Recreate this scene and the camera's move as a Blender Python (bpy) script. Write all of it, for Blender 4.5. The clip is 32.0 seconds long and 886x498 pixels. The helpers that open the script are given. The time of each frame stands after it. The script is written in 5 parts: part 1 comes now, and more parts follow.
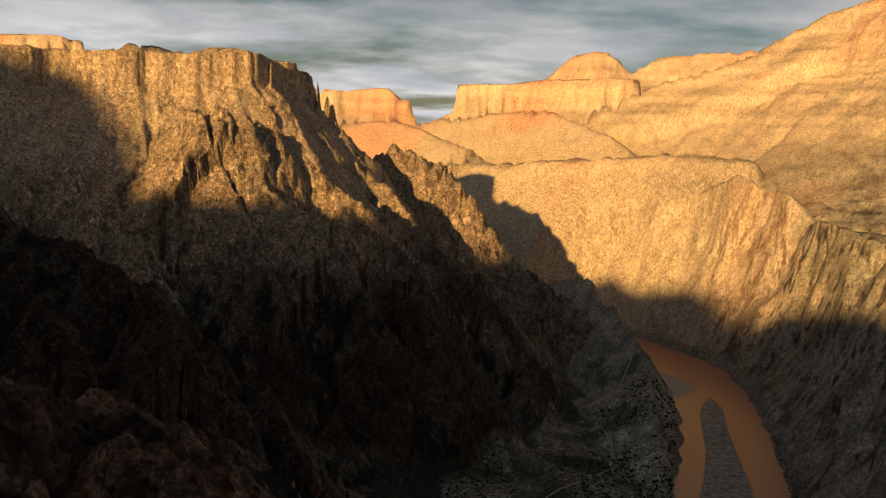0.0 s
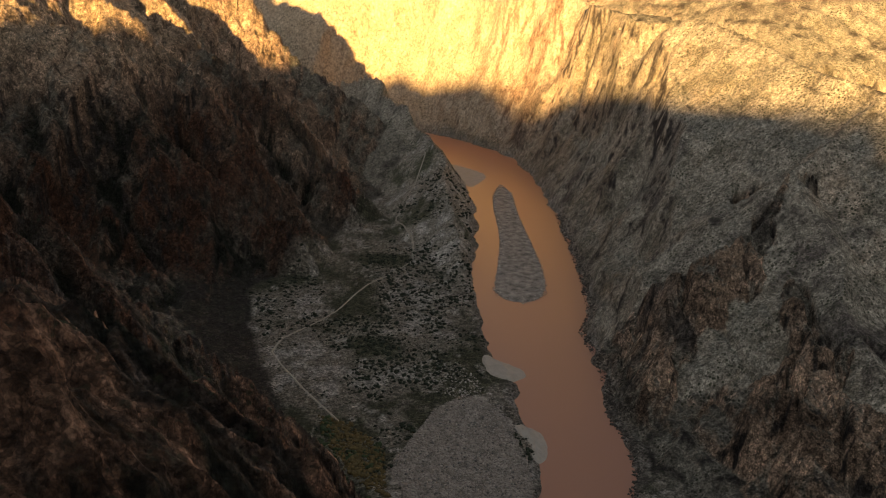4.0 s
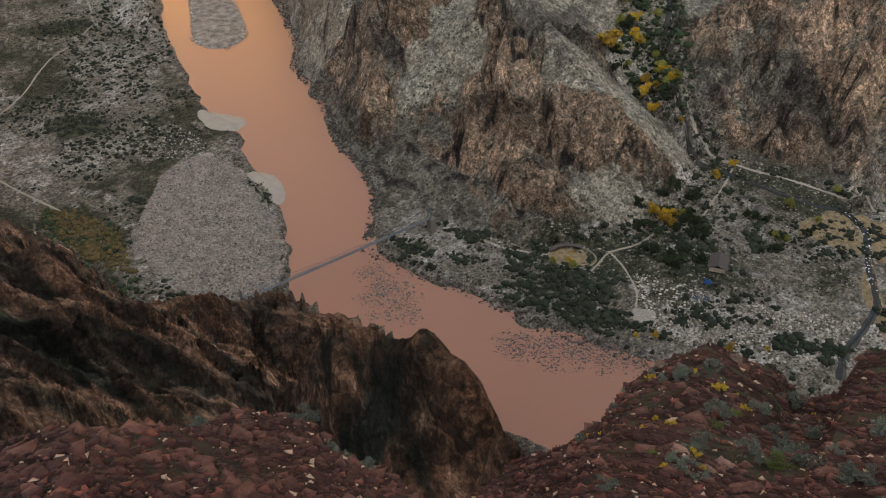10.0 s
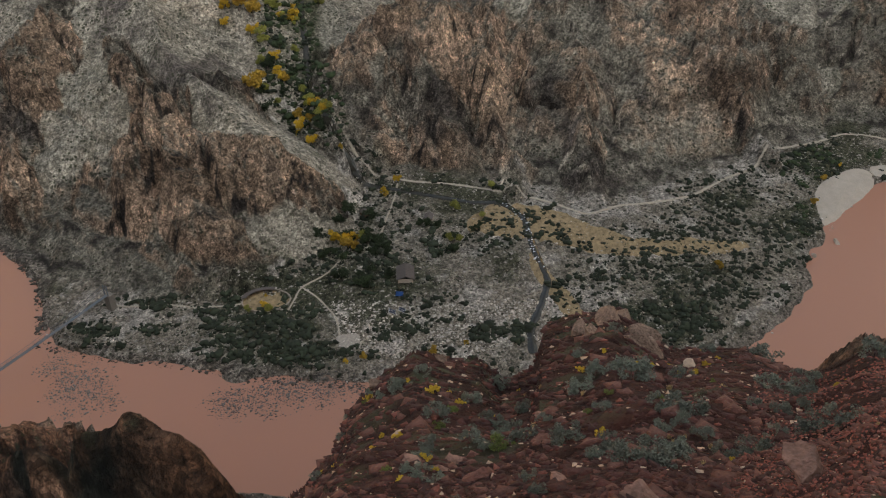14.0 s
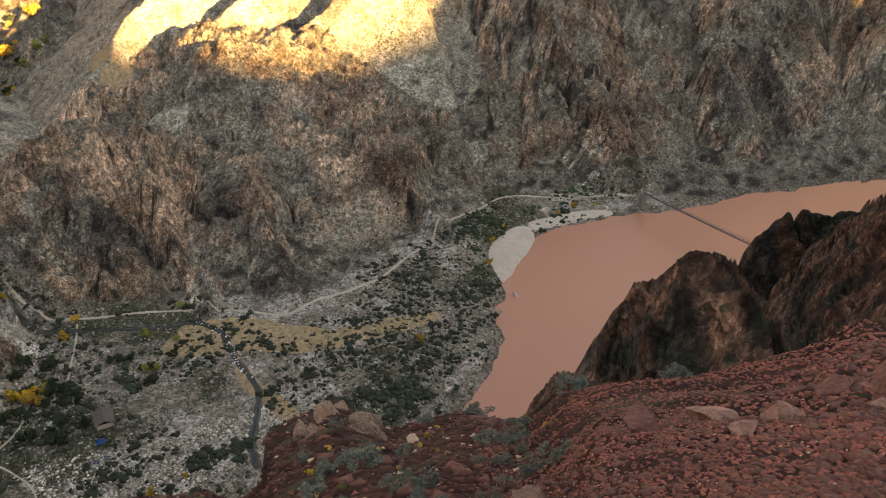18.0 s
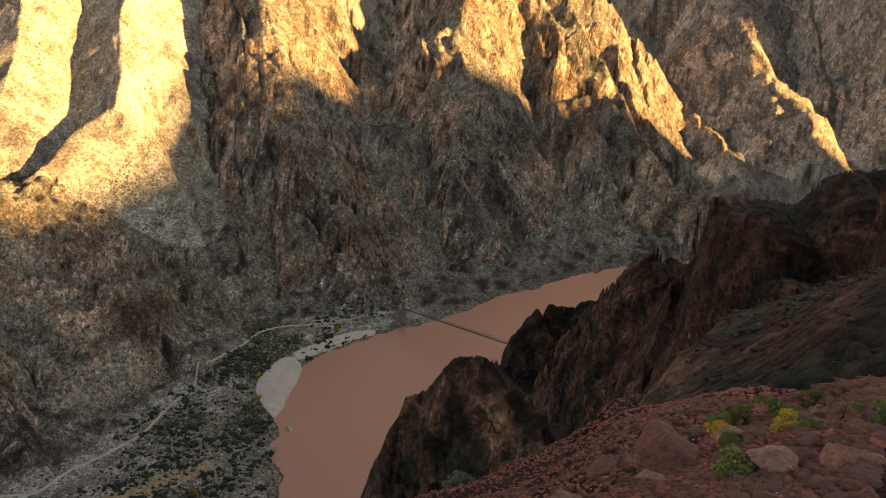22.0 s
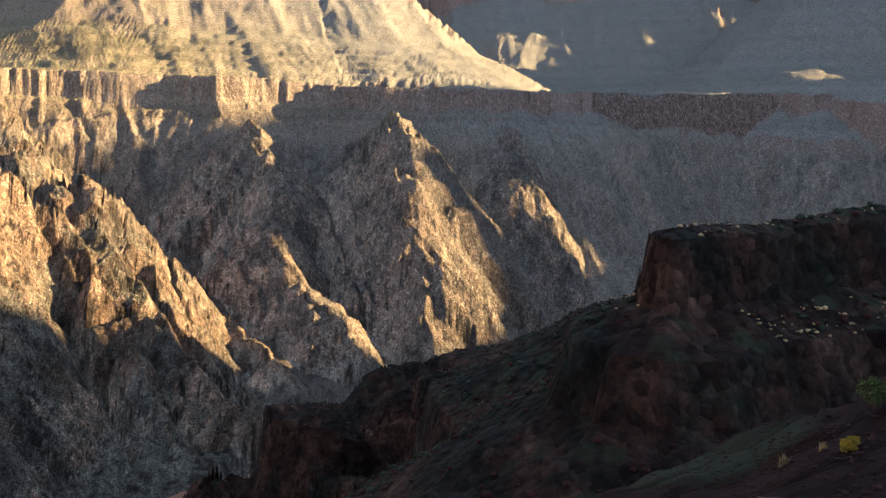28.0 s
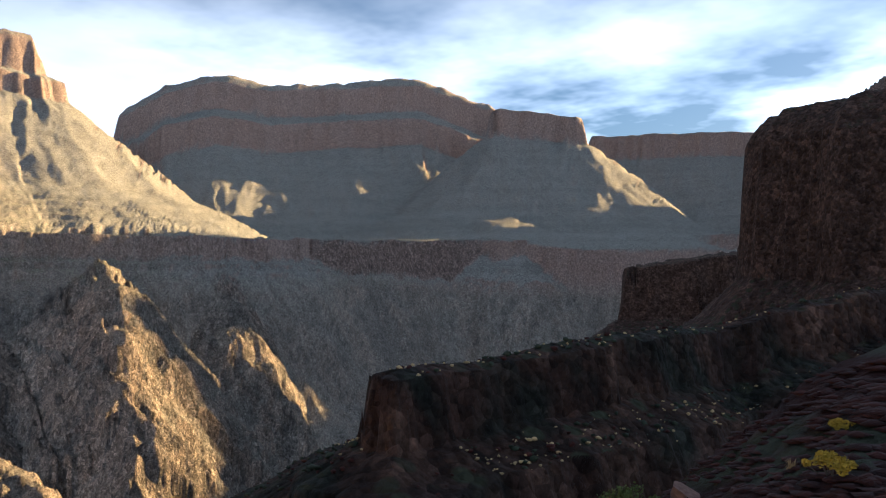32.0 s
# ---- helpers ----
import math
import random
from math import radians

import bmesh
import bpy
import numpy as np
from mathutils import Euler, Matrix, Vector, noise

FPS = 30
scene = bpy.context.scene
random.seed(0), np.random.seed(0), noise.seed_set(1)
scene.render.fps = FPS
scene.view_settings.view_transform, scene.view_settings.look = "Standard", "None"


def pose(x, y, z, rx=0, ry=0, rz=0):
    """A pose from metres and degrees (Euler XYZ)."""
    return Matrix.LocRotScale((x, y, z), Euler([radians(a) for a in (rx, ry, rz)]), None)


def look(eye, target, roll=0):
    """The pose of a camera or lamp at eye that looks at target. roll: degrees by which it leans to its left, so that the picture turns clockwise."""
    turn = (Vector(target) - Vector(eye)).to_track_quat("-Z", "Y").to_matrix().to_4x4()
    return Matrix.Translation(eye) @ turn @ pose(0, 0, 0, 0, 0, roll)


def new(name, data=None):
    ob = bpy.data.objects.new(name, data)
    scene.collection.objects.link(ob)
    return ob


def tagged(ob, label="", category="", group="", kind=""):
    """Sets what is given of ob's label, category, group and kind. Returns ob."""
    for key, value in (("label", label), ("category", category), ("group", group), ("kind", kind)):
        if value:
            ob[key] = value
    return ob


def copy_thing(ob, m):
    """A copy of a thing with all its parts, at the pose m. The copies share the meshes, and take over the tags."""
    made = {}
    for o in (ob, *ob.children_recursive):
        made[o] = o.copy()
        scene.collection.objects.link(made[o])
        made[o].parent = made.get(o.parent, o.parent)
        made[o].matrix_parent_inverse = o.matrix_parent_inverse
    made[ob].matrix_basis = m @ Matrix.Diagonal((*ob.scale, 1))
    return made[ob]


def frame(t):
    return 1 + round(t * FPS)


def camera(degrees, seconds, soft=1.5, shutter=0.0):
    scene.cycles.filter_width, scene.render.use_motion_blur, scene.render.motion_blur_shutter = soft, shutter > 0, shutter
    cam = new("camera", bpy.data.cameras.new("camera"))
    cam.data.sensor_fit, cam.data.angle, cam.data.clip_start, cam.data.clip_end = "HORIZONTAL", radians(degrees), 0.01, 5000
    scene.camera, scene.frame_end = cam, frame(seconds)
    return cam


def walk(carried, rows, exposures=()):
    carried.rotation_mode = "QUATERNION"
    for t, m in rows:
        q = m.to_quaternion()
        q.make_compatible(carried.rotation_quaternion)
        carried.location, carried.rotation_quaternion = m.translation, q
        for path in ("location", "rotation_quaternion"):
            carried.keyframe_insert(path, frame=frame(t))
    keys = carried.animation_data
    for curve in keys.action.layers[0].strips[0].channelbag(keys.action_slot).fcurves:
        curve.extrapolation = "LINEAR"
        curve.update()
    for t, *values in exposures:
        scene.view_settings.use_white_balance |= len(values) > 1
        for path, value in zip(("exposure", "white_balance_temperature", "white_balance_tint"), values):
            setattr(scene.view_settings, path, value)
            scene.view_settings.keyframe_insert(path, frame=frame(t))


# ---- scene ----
cam = camera(53.1, 32.0, soft=1.1)


def eye(yaw, pitch, roll):
    """The camera on its stand, turned; the river lies at height 0."""
    return pose(0, 0, 400, 90 + pitch, 0, yaw) @ pose(0, 0, 0, 0, 0, -roll)


PATH = [
    (0.0, eye(0.00, -7.70, -2.40)),
    (0.5, eye(-1.91, -9.45, -2.06)),
    (1.0, eye(-2.94, -10.42, -1.67)),
    (1.5, eye(-4.73, -11.70, -1.06)),
    (2.0, eye(-6.75, -13.39, -1.13)),
    (2.5, eye(-8.45, -14.65, -0.95)),
    (3.0, eye(-10.41, -16.40, -0.79)),
    (3.5, eye(-12.10, -18.28, -0.73)),
    (4.0, eye(-13.81, -20.00, -0.57)),
    (4.5, eye(-15.06, -21.96, -0.37)),
    (6.5, eye(-19.94, -28.00, 0.00)),
    (7.0, eye(-21.64, -29.78, 0.16)),
    (7.5, eye(-23.37, -31.44, 0.45)),
    (8.0, eye(-25.03, -32.74, 1.10)),
    (8.5, eye(-27.11, -33.90, 1.57)),
    (9.0, eye(-29.26, -35.23, 1.68)),
    (9.5, eye(-31.51, -36.43, 1.78)),
    (10.0, eye(-33.60, -37.19, 1.98)),
    (10.5, eye(-36.90, -37.15, 1.38)),
    (11.0, eye(-39.44, -37.48, 1.39)),
    (11.5, eye(-42.44, -37.70, 1.06)),
    (12.0, eye(-45.87, -37.37, 0.87)),
    (12.5, eye(-49.25, -36.45, 0.80)),
    (13.0, eye(-52.35, -35.79, 0.36)),
    (13.5, eye(-55.02, -35.61, 0.42)),
    (14.0, eye(-58.31, -35.12, 0.24)),
    (14.5, eye(-61.28, -34.75, 0.05)),
    (16.5, eye(-72.27, -31.52, -0.23)),
    (17.0, eye(-75.01, -30.70, -0.36)),
    (17.5, eye(-78.08, -29.85, -0.39)),
    (18.0, eye(-81.17, -28.61, -0.51)),
    (18.5, eye(-83.46, -27.87, -0.42)),
    (19.0, eye(-85.37, -26.93, -0.21)),
    (19.5, eye(-87.68, -25.89, -0.38)),
    (20.0, eye(-90.15, -24.95, -0.26)),
    (20.5, eye(-91.97, -23.97, -0.25)),
    (21.0, eye(-93.75, -22.81, -0.30)),
    (21.5, eye(-96.03, -21.62, -0.18)),
    (22.0, eye(-97.97, -20.44, -0.09)),
    (22.5, eye(-100.13, -19.40, 0.08)),
    (23.0, eye(-102.14, -18.06, -0.11)),
    (23.5, eye(-104.09, -17.01, 0.02)),
    (24.0, eye(-106.85, -15.89, -0.06)),
    (24.5, eye(-109.59, -14.84, -0.29)),
    (25.0, eye(-112.41, -14.17, -0.55)),
    (25.5, eye(-114.41, -12.73, -0.35)),
    (26.0, eye(-117.43, -11.23, -0.40)),
    (26.5, eye(-120.08, -9.89, -0.32)),
    (28.5, eye(-129.27, -5.23, -0.87)),
    (29.0, eye(-131.51, -3.92, -0.83)),
    (29.5, eye(-134.30, -2.85, -0.51)),
    (30.0, eye(-136.59, -1.41, -0.37)),
    (30.5, eye(-138.78, -0.32, -0.02)),
    (31.0, eye(-141.46, 0.94, 0.19)),
    (31.5, eye(-142.91, 1.94, 0.27)),
    (32.0, eye(-144.98, 3.00, 0.46)),
]
walk(cam, PATH, exposures=[(0, 1.15, 6400, 10), (3, 1.95, 6500, 10), (6.5, 3.7, 6500, 10), (9, 3.95, 6500, 10), (13, 3.85, 6500, 10), (16.5, 4.05, 6600, 10), (19, 4.1, 6600, 10), (21, 3.5, 6600, 10), (23, 3.15, 6400, 10), (25, 2.8, 6100, 10), (29, 2.75, 4750, 10), (32, 2.5, 4950, 9)])

# world, sun
SUN_AZ, SUN_EL = 207.0, 14.0   # compass from +Y clockwise, height over the horizon
world = bpy.data.worlds.new("sky")
scene.world = world
world.use_nodes = True
wn, wl = world.node_tree.nodes, world.node_tree.links
wn.clear()
sky = wn.new("ShaderNodeTexSky")
sky.sky_type = "NISHITA"
sky.sun_disc = False
sky.sun_elevation = radians(SUN_EL)
sky.sun_rotation = radians(SUN_AZ)
geo_in = wn.new("ShaderNodeTexCoord")
sep = wn.new("ShaderNodeSeparateXYZ")
wl.new(geo_in.outputs["Generated"], sep.inputs[0])


def wmath(op, a, b):
    n = wn.new("ShaderNodeMath")
    n.operation = op
    for k, v in enumerate((a, b)):
        if isinstance(v, (int, float)):
            n.inputs[k].default_value = v
        else:
            wl.new(v, n.inputs[k])
    return n.outputs[0]


up = wmath("ADD", wmath("MAXIMUM", sep.outputs[2], 0.0), 0.10)
flat = wn.new("ShaderNodeCombineXYZ")
wl.new(wmath("DIVIDE", sep.outputs[0], up), flat.inputs[0])
wl.new(wmath("DIVIDE", sep.outputs[1], up), flat.inputs[1])
cl = wn.new("ShaderNodeTexNoise")
cl.inputs["Scale"].default_value, cl.inputs["Detail"].default_value, cl.inputs["Roughness"].default_value = 0.55, 6.0, 0.55
wl.new(flat.outputs[0], cl.inputs["Vector"])
cover = wn.new("ShaderNodeMapRange")
cover.inputs[1].default_value, cover.inputs[2].default_value = 0.40, 0.55
wl.new(cl.outputs[0], cover.inputs[0])
shade = wn.new("ShaderNodeTexNoise")
shade.inputs["Scale"].default_value, shade.inputs["Detail"].default_value = 1.3, 5.0
wl.new(flat.outputs[0], shade.inputs["Vector"])
ramp = wn.new("ShaderNodeValToRGB")
ramp.color_ramp.elements[0].position, ramp.color_ramp.elements[0].color = 0.36, (10.0, 10.3, 10.8, 1)
ramp.color_ramp.elements[1].position, ramp.color_ramp.elements[1].color = 0.64, (15.0, 14.6, 14.0, 1)
wl.new(shade.outputs[0], ramp.inputs[0])
glow = wmath("ADD", wmath("MULTIPLY", wmath("MAXIMUM", wmath("SUBTRACT", 1.0, wmath("MULTIPLY", wmath("MAXIMUM", sep.outputs[2], 0.0), 3.0)), 0.0), 5.0), 0.9)
sunward = wmath("ADD", wmath("MULTIPLY", sep.outputs[0], math.sin(radians(SUN_AZ))), wmath("MULTIPLY", sep.outputs[1], math.cos(radians(SUN_AZ))))
sunward = wmath("MULTIPLY", wmath("ADD", sunward, 1.0), 0.5)
glow = wmath("MULTIPLY", glow, wmath("ADD", wmath("MULTIPLY", wmath("MULTIPLY", sunward, sunward), 2.0), 0.8))
bright = wn.new("ShaderNodeVectorMath")
bright.operation = "SCALE"
wl.new(ramp.outputs[0], bright.inputs[0])
wl.new(glow, bright.inputs["Scale"])
mix = wn.new("ShaderNodeMix")
mix.data_type = "RGBA"
wl.new(cover.outputs[0], mix.inputs[0])
clear = wn.new("ShaderNodeVectorMath")
clear.operation = "SCALE"
clear.inputs["Scale"].default_value = 3.4
wl.new(sky.outputs[0], clear.inputs[0])
wl.new(clear.outputs[0], mix.inputs[6])
wl.new(bright.outputs[0], mix.inputs[7])
bg = wn.new("ShaderNodeBackground")
bg.inputs["Strength"].default_value = 0.0053
wo = wn.new("ShaderNodeOutputWorld")
wl.new(mix.outputs[2], bg.inputs[0])
wl.new(bg.outputs[0], wo.inputs[0])
sun_data = bpy.data.lights.new("sun", "SUN")
sun_data.energy, sun_data.angle, sun_data.color = 5.0, radians(0.9), (1.0, 0.58, 0.19)
sun = new("sun", sun_data)
a, e = radians(SUN_AZ), radians(SUN_EL)
sun.matrix_world = look((0, 0, 0), (-math.sin(a) * math.cos(e), -math.cos(a) * math.cos(e), -math.sin(e)))


# terrain
TABLE = np.random.RandomState(7).rand(256, 256)


def vnoise(x, y):
    """Smooth noise from 0 to 1."""
    xi, yi = np.floor(x).astype(np.int64), np.floor(y).astype(np.int64)
    fx, fy = x - xi, y - yi
    fx, fy = fx * fx * (3 - 2 * fx), fy * fy * (3 - 2 * fy)
    x0, x1, y0, y1 = xi & 255, (xi + 1) & 255, yi & 255, (yi + 1) & 255
    return (TABLE[x0, y0] * (1 - fx) + TABLE[x1, y0] * fx) * (1 - fy) + (TABLE[x0, y1] * (1 - fx) + TABLE[x1, y1] * fx) * fy


def fbm(x, y, octaves, gain=0.5):
    total, amp = 0, 1.0
    for k in range(octaves):
        total = total + amp * (vnoise(x * 2 ** k + 17.3 * k, y * 2 ** k + 41.7 * k) - 0.5)
        amp *= gain
    return total


def ridged(x, y, octaves, gain=0.55):
    total, amp = 0, 1.0
    for k in range(octaves):
        total = total + amp * (0.5 - abs(2 * vnoise(x * 2 ** k + 9.1 * k, y * 2 ** k + 27.9 * k) - 1))
        amp *= gain
    return total


def cleft(x, y, k):
    """Narrow clefts that wander, from 0 to 1 at their bottom."""
    w = 0.35 * vnoise(x * 3.1 + 5, y * 3.1)
    return np.clip(1 - abs(2 * vnoise(x + w, y - w) - 1) * k, 0, 1)


RIB = [(0, 0), (8, 9), (30, 42), (80, 130), (200, 330)]
SCHIST = [(0, 0), (10, 8), (40, 34), (100, 98), (200, 215), (500, 560)]
TALUS = [(0, 0), (15, 12), (200, 150), (500, 330)]
TAPEATS = [(0, 0), (40, 5), (46, 55), (60, 66), (160, 150), (330, 420), (500, 560)]
TAPEATS_LOW = [(0, 0), (40, 6), (58, 40), (220, 220), (400, 400)]
BUTTE = [(0, 0), (15, 25), (40, 60), (120, 120), (140, 190), (420, 400), (900, 620)]
MESA = [(0, 0), (50, 10), (70, 130), (120, 160), (500, 400), (900, 520)]
TOWER = [(0, 0), (8, 25), (30, 60), (60, 110), (160, 240), (400, 400)]
FIN = [(0, 0), (1.5, 2), (5, 15), (14, 46), (60, 140), (200, 320)]
CRAG = [(0, 0), (2, 2), (8, 12), (22, 42), (80, 140), (200, 300)]
TERRACE = [(0, 0), (14, 2), (18, 30), (32, 72), (110, 190), (300, 400)]
SLOPE = [(0, 0), (5, 1.5), (26, 13), (32, 46), (80, 130), (300, 400)]
PLATEAU = [(0, 0), (420, 4), (430, 40), (600, 600)]
LEDGE = [(0, 0), (2, 0.6), (3, 7), (9, 10), (11, 16), (16, 19), (40, 36), (70, 95), (150, 300)]
MESA2 = [(0, 0), (15, 4), (21, 45), (150, 130)]
MESA3 = [(0, 0), (14, 4), (24, 16), (30, 66), (48, 82), (200, 170)]
BUTTE_EAST = [(0, 0), (15, 30), (40, 140), (90, 165), (100, 230), (150, 260), (520, 560), (850, 715)]
MESA_FAR = [(0, 0), (40, 50), (60, 180), (150, 230), (165, 360), (700, 720), (1150, 900)]
MESA_EAST = [(0, 0), (40, 10), (60, 130), (110, 160), (500, 480), (800, 610)]
UPLAND = (MESA2, MESA3, MESA_FAR, BUTTE_EAST, MESA_EAST, PLATEAU, BUTTE, MESA, TOWER)
SMOOTH = (SLOPE, LEDGE, MESA2, MESA3)
BEHIND = [(0, 0), (20, 60), (60, 400), (100, 700), (600, 1500)]

PLAIN = (PLATEAU, BEHIND)
RIBS = {id(RIB): (26.0, 5.0), id(CRAG): (13.0, 2.2), id(FIN): (14.0, 1.1), id(TERRACE): (13.0, 1.8), id(SLOPE): (9.0, 1.6), id(LEDGE): (9.0, 1.6), id(MESA2): (24.0, 5.0), id(MESA3): (24.0, 5.0), id(TALUS): (70.0, 4.0), id(TAPEATS_LOW): (80.0, 5.0), id(TAPEATS): (46.0, 11.0)}

RIDGES, GULLIES = [], []


def ridge(profile, *points):
    RIDGES.append((profile, points))


# crest lines, metres from the viewpoint, river at 0
# -- ridges --
ridge(TAPEATS, (-903, 962, 462), (-759, 1104, 475), (-544, 1247, 490), (-325, 1341, 503), (-272, 1465, 486), (-264, 1618, 428))  # west promontory
ridge(SCHIST, (-335, 1183, 415), (-261, 1171, 410), (-220, 1119, 319), (-131, 1102, 275), (-91, 1076, 195), (-39, 1059, 130), (39, 1039, 68))  # spur
ridge(SCHIST, (-260, 1274, 420), (-179, 1227, 322), (-104, 1195, 281), (-32, 1170, 211), (9, 1130, 129), (93, 1086, 26))  # spur
ridge(SCHIST, (-133, 1394, 341), (-85, 1357, 301), (-21, 1320, 239), (65, 1268, 166), (123, 1214, 73))  # spur
ridge(SCHIST, (-102, 1597, 357), (0, 1560, 340), (62, 1529, 246), (132, 1504, 184), (209, 1475, 133), (267, 1456, 72), (300, 1439, 39))  # spur
ridge(SCHIST, (-451, 1058, 347), (-380, 1011, 274), (-286, 979, 205), (-222, 954, 136), (-155, 937, 67))  # spur
ridge(SCHIST, (-494, 870, 324), (-380, 816, 274), (-293, 777, 222), (-209, 751, 160))  # spur
ridge(SCHIST, (-347, 549, 340), (-270, 536, 337), (-225, 535, 322), (-188, 527, 293), (-161, 516, 269))  # spur
ridge(SCHIST, (-67, 134, 360), (-62, 169, 345), (-57, 197, 337), (-47, 235, 304), (3, 290, 248), (27, 319, 196), (70, 343, 122), (118, 366, 83), (133, 313, 88))  # spur
ridge(TAPEATS_LOW, (-15, 2290, 313), (111, 2187, 322), (279, 2102, 339), (500, 2030, 369), (595, 1846, 361))  # bend wall
ridge(TALUS, (467, 1790, 317), (543, 1716, 351), (598, 1591, 323), (597, 1484, 264))  # bend wall
ridge(TAPEATS_LOW, (380, 1780, 226), (492, 1668, 274), (584, 1489, 275), (645, 1288, 274))  # bend wall
ridge(BUTTE, (1319, 1884, 820), (1230, 2119, 824), (1110, 2351, 790), (988, 2459, 742), (863, 2558, 648), (685, 2715, 578), (477, 2861, 498))  # mountain
ridge(TALUS, (-64, 2999, 433), (157, 2896, 459), (300, 2884, 479), (464, 2558, 402))  # low ridge
ridge(TALUS, (-419, 2971, 409), (-165, 2795, 423), (58, 2399, 353))  # low ridge
ridge(BUTTE, (468, 4576, 672), (629, 4557, 804), (711, 4545, 834), (795, 4531, 809), (910, 4509, 715), (1061, 4579, 815), (1526, 4445, 845))  # far butte
ridge(MESA, (85, 3999, 600), (457, 3974, 634), (770, 3925, 649))  # far mesa
ridge(TOWER, (-593, 3753, 611), (-574, 3756, 612))  # far tower
ridge(MESA, (-609, 4711, 583), (-315, 4740, 602), (-239, 4744, 550))  # far mesa
ridge(MESA, (-2699, 3601, 674), (-2108, 3975, 734), (-1801, 4124, 752), (-1753, 4145, 736))  # far rim
ridge(TALUS, (477, 372, 12), (454, 451, 74), (470, 546, 101), (503, 622, 136), (527, 729, 179), (646, 763, 246), (629, 1138, 288))  # north ridge
ridge(SCHIST, (527, 729, 179), (446, 688, 121), (365, 678, 96))  # north ridge
ridge(SCHIST, (470, 546, 101), (389, 483, 59), (373, 418, 33))  # north ridge
ridge(SCHIST, (533, 438, 57), (557, 440, 71), (621, 456, 114), (679, 441, 115), (732, 412, 105), (818, 503, 104))  # creek wall
ridge(TALUS, (818, 503, 104), (869, 495, 131), (966, 483, 175), (1079, 477, 218), (1313, 486, 360))  # creek wall
ridge(TALUS, (754, 393, 111), (863, 347, 116), (952, 307, 144), (1073, 240, 196), (1326, 252, 361))  # creek wall
ridge(TALUS, (850, 440, 108), (960, 402, 152), (1080, 368, 205), (1320, 372, 360))  # creek wall
ridge(SCHIST, (733, 390, 101), (688, 346, 95), (641, 306, 65), (595, 296, 13))  # spur
ridge(SCHIST, (865, 248, 112), (810, 179, 66), (767, 140, 29), (741, 113, 15))  # spur
ridge(SCHIST, (1378, 80, 391), (1199, 58, 282), (1050, 28, 172), (1000, -7, 122), (898, -53, 33))  # spur
ridge(SCHIST, (1399, -243, 358), (1264, -202, 254), (1163, -200, 176), (1048, -158, 114), (983, -181, 46), (943, -180, -3))  # spur
ridge(SCHIST, (1501, -386, 373), (1392, -406, 271), (1280, -429, 171), (1184, -460, 113), (1100, -481, 59), (1043, -483, 28))  # spur
ridge(SCHIST, (1814, -842, 448), (1682, -839, 365), (1600, -779, 278), (1466, -779, 148), (1342, -795, 92), (1247, -796, 30))  # spur
ridge(SCHIST, (1966, -369, 477), (1813, -368, 363), (1657, -380, 221))  # spur
ridge(SCHIST, (1661, -1114, 481), (1520, -1054, 412), (1437, -1016, 312), (1376, -999, 198), (1335, -970, 99), (1286, -952, 22))  # spur
ridge(SCHIST, (1690, -1486, 473), (1648, -1647, 240), (1596, -1725, 103), (1540, -1775, 44))  # spur
ridge(SCHIST, (1673, -2369, 453), (1628, -2278, 230))  # spur
ridge(SCHIST, (1486, -2490, 462), (1415, -2393, 252))  # spur
ridge(SCHIST, (1447, -2582, 464), (1339, -2516, 251))  # spur
ridge(RIB, (749, 481, 96), (708, 393, 109), (674, 324, 94), (644, 269, 57), (589, 222, 21))  # rib
ridge(RIB, (817, 261, 95), (788, 188, 73), (755, 139, 36), (734, 109, 18))  # rib
ridge(RIB, (854, 212, 96), (860, 155, 71), (851, 107, 32), (830, 90, 13))  # rib
ridge(RIB, (672, 346, 109), (632, 315, 77), (602, 299, 41), (564, 282, 23))  # rib
ridge(RIB, (624, 420, 115), (608, 378, 84), (602, 354, 46), (575, 324, 23))  # rib
ridge(RIB, (658, 342, 102), (632, 313, 72), (604, 299, 40), (567, 287, 23))  # rib
ridge(RIB, (465, 620, 118), (444, 544, 93), (423, 500, 74), (436, 437, 78), (456, 398, 47))  # rib
ridge(RIB, (445, 546, 92), (390, 502, 77), (372, 499, 56))  # rib
ridge(RIB, (680, 292, 87), (641, 256, 49), (597, 220, 18))  # rib
ridge(RIB, (1054, 48, 191), (989, 33, 146), (943, 55, 85), (903, 52, 37))  # rib
ridge(RIB, (1149, -173, 166), (1072, -217, 120), (1033, -207, 58), (989, -239, 25))  # rib
ridge(RIB, (1231, -387, 129), (1126, -379, 79), (1056, -396, 33))  # rib
ridge(TAPEATS, (1681, 616, 393), (1976, 236, 583), (2159, -58, 526), (2208, -232, 553), (2240, -424, 564), (2152, -786, 573), (2061, -877, 564), (2064, -1015, 560), (2029, -1146, 559), (1884, -1248, 554), (1817, -1443, 556), (1780, -1668, 555), (1864, -2008, 576), (1770, -2472, 590), (1525, -2607, 588), (1404, -2975, 607), (973, -3195, 611), (333, -3324, 599))  # north rim
ridge(PLATEAU, (2415, 647, 500), (2650, 0, 520), (2718, -479, 540), (2559, -1034, 555), (2277, -1595, 560), (2148, -2304, 575), (1906, -2935, 590))  # plateau
ridge(BUTTE_EAST, (2956, -935, 1281), (2821, -1511, 1285), (2776, -1592, 1274))  # east butte
ridge(MESA_FAR, (3511, -2482, 1279), (3416, -2612, 1395), (3271, -2791, 1458), (3094, -2986, 1421), (2620, -3535, 1486), (2341, -3726, 1363))  # east mesa
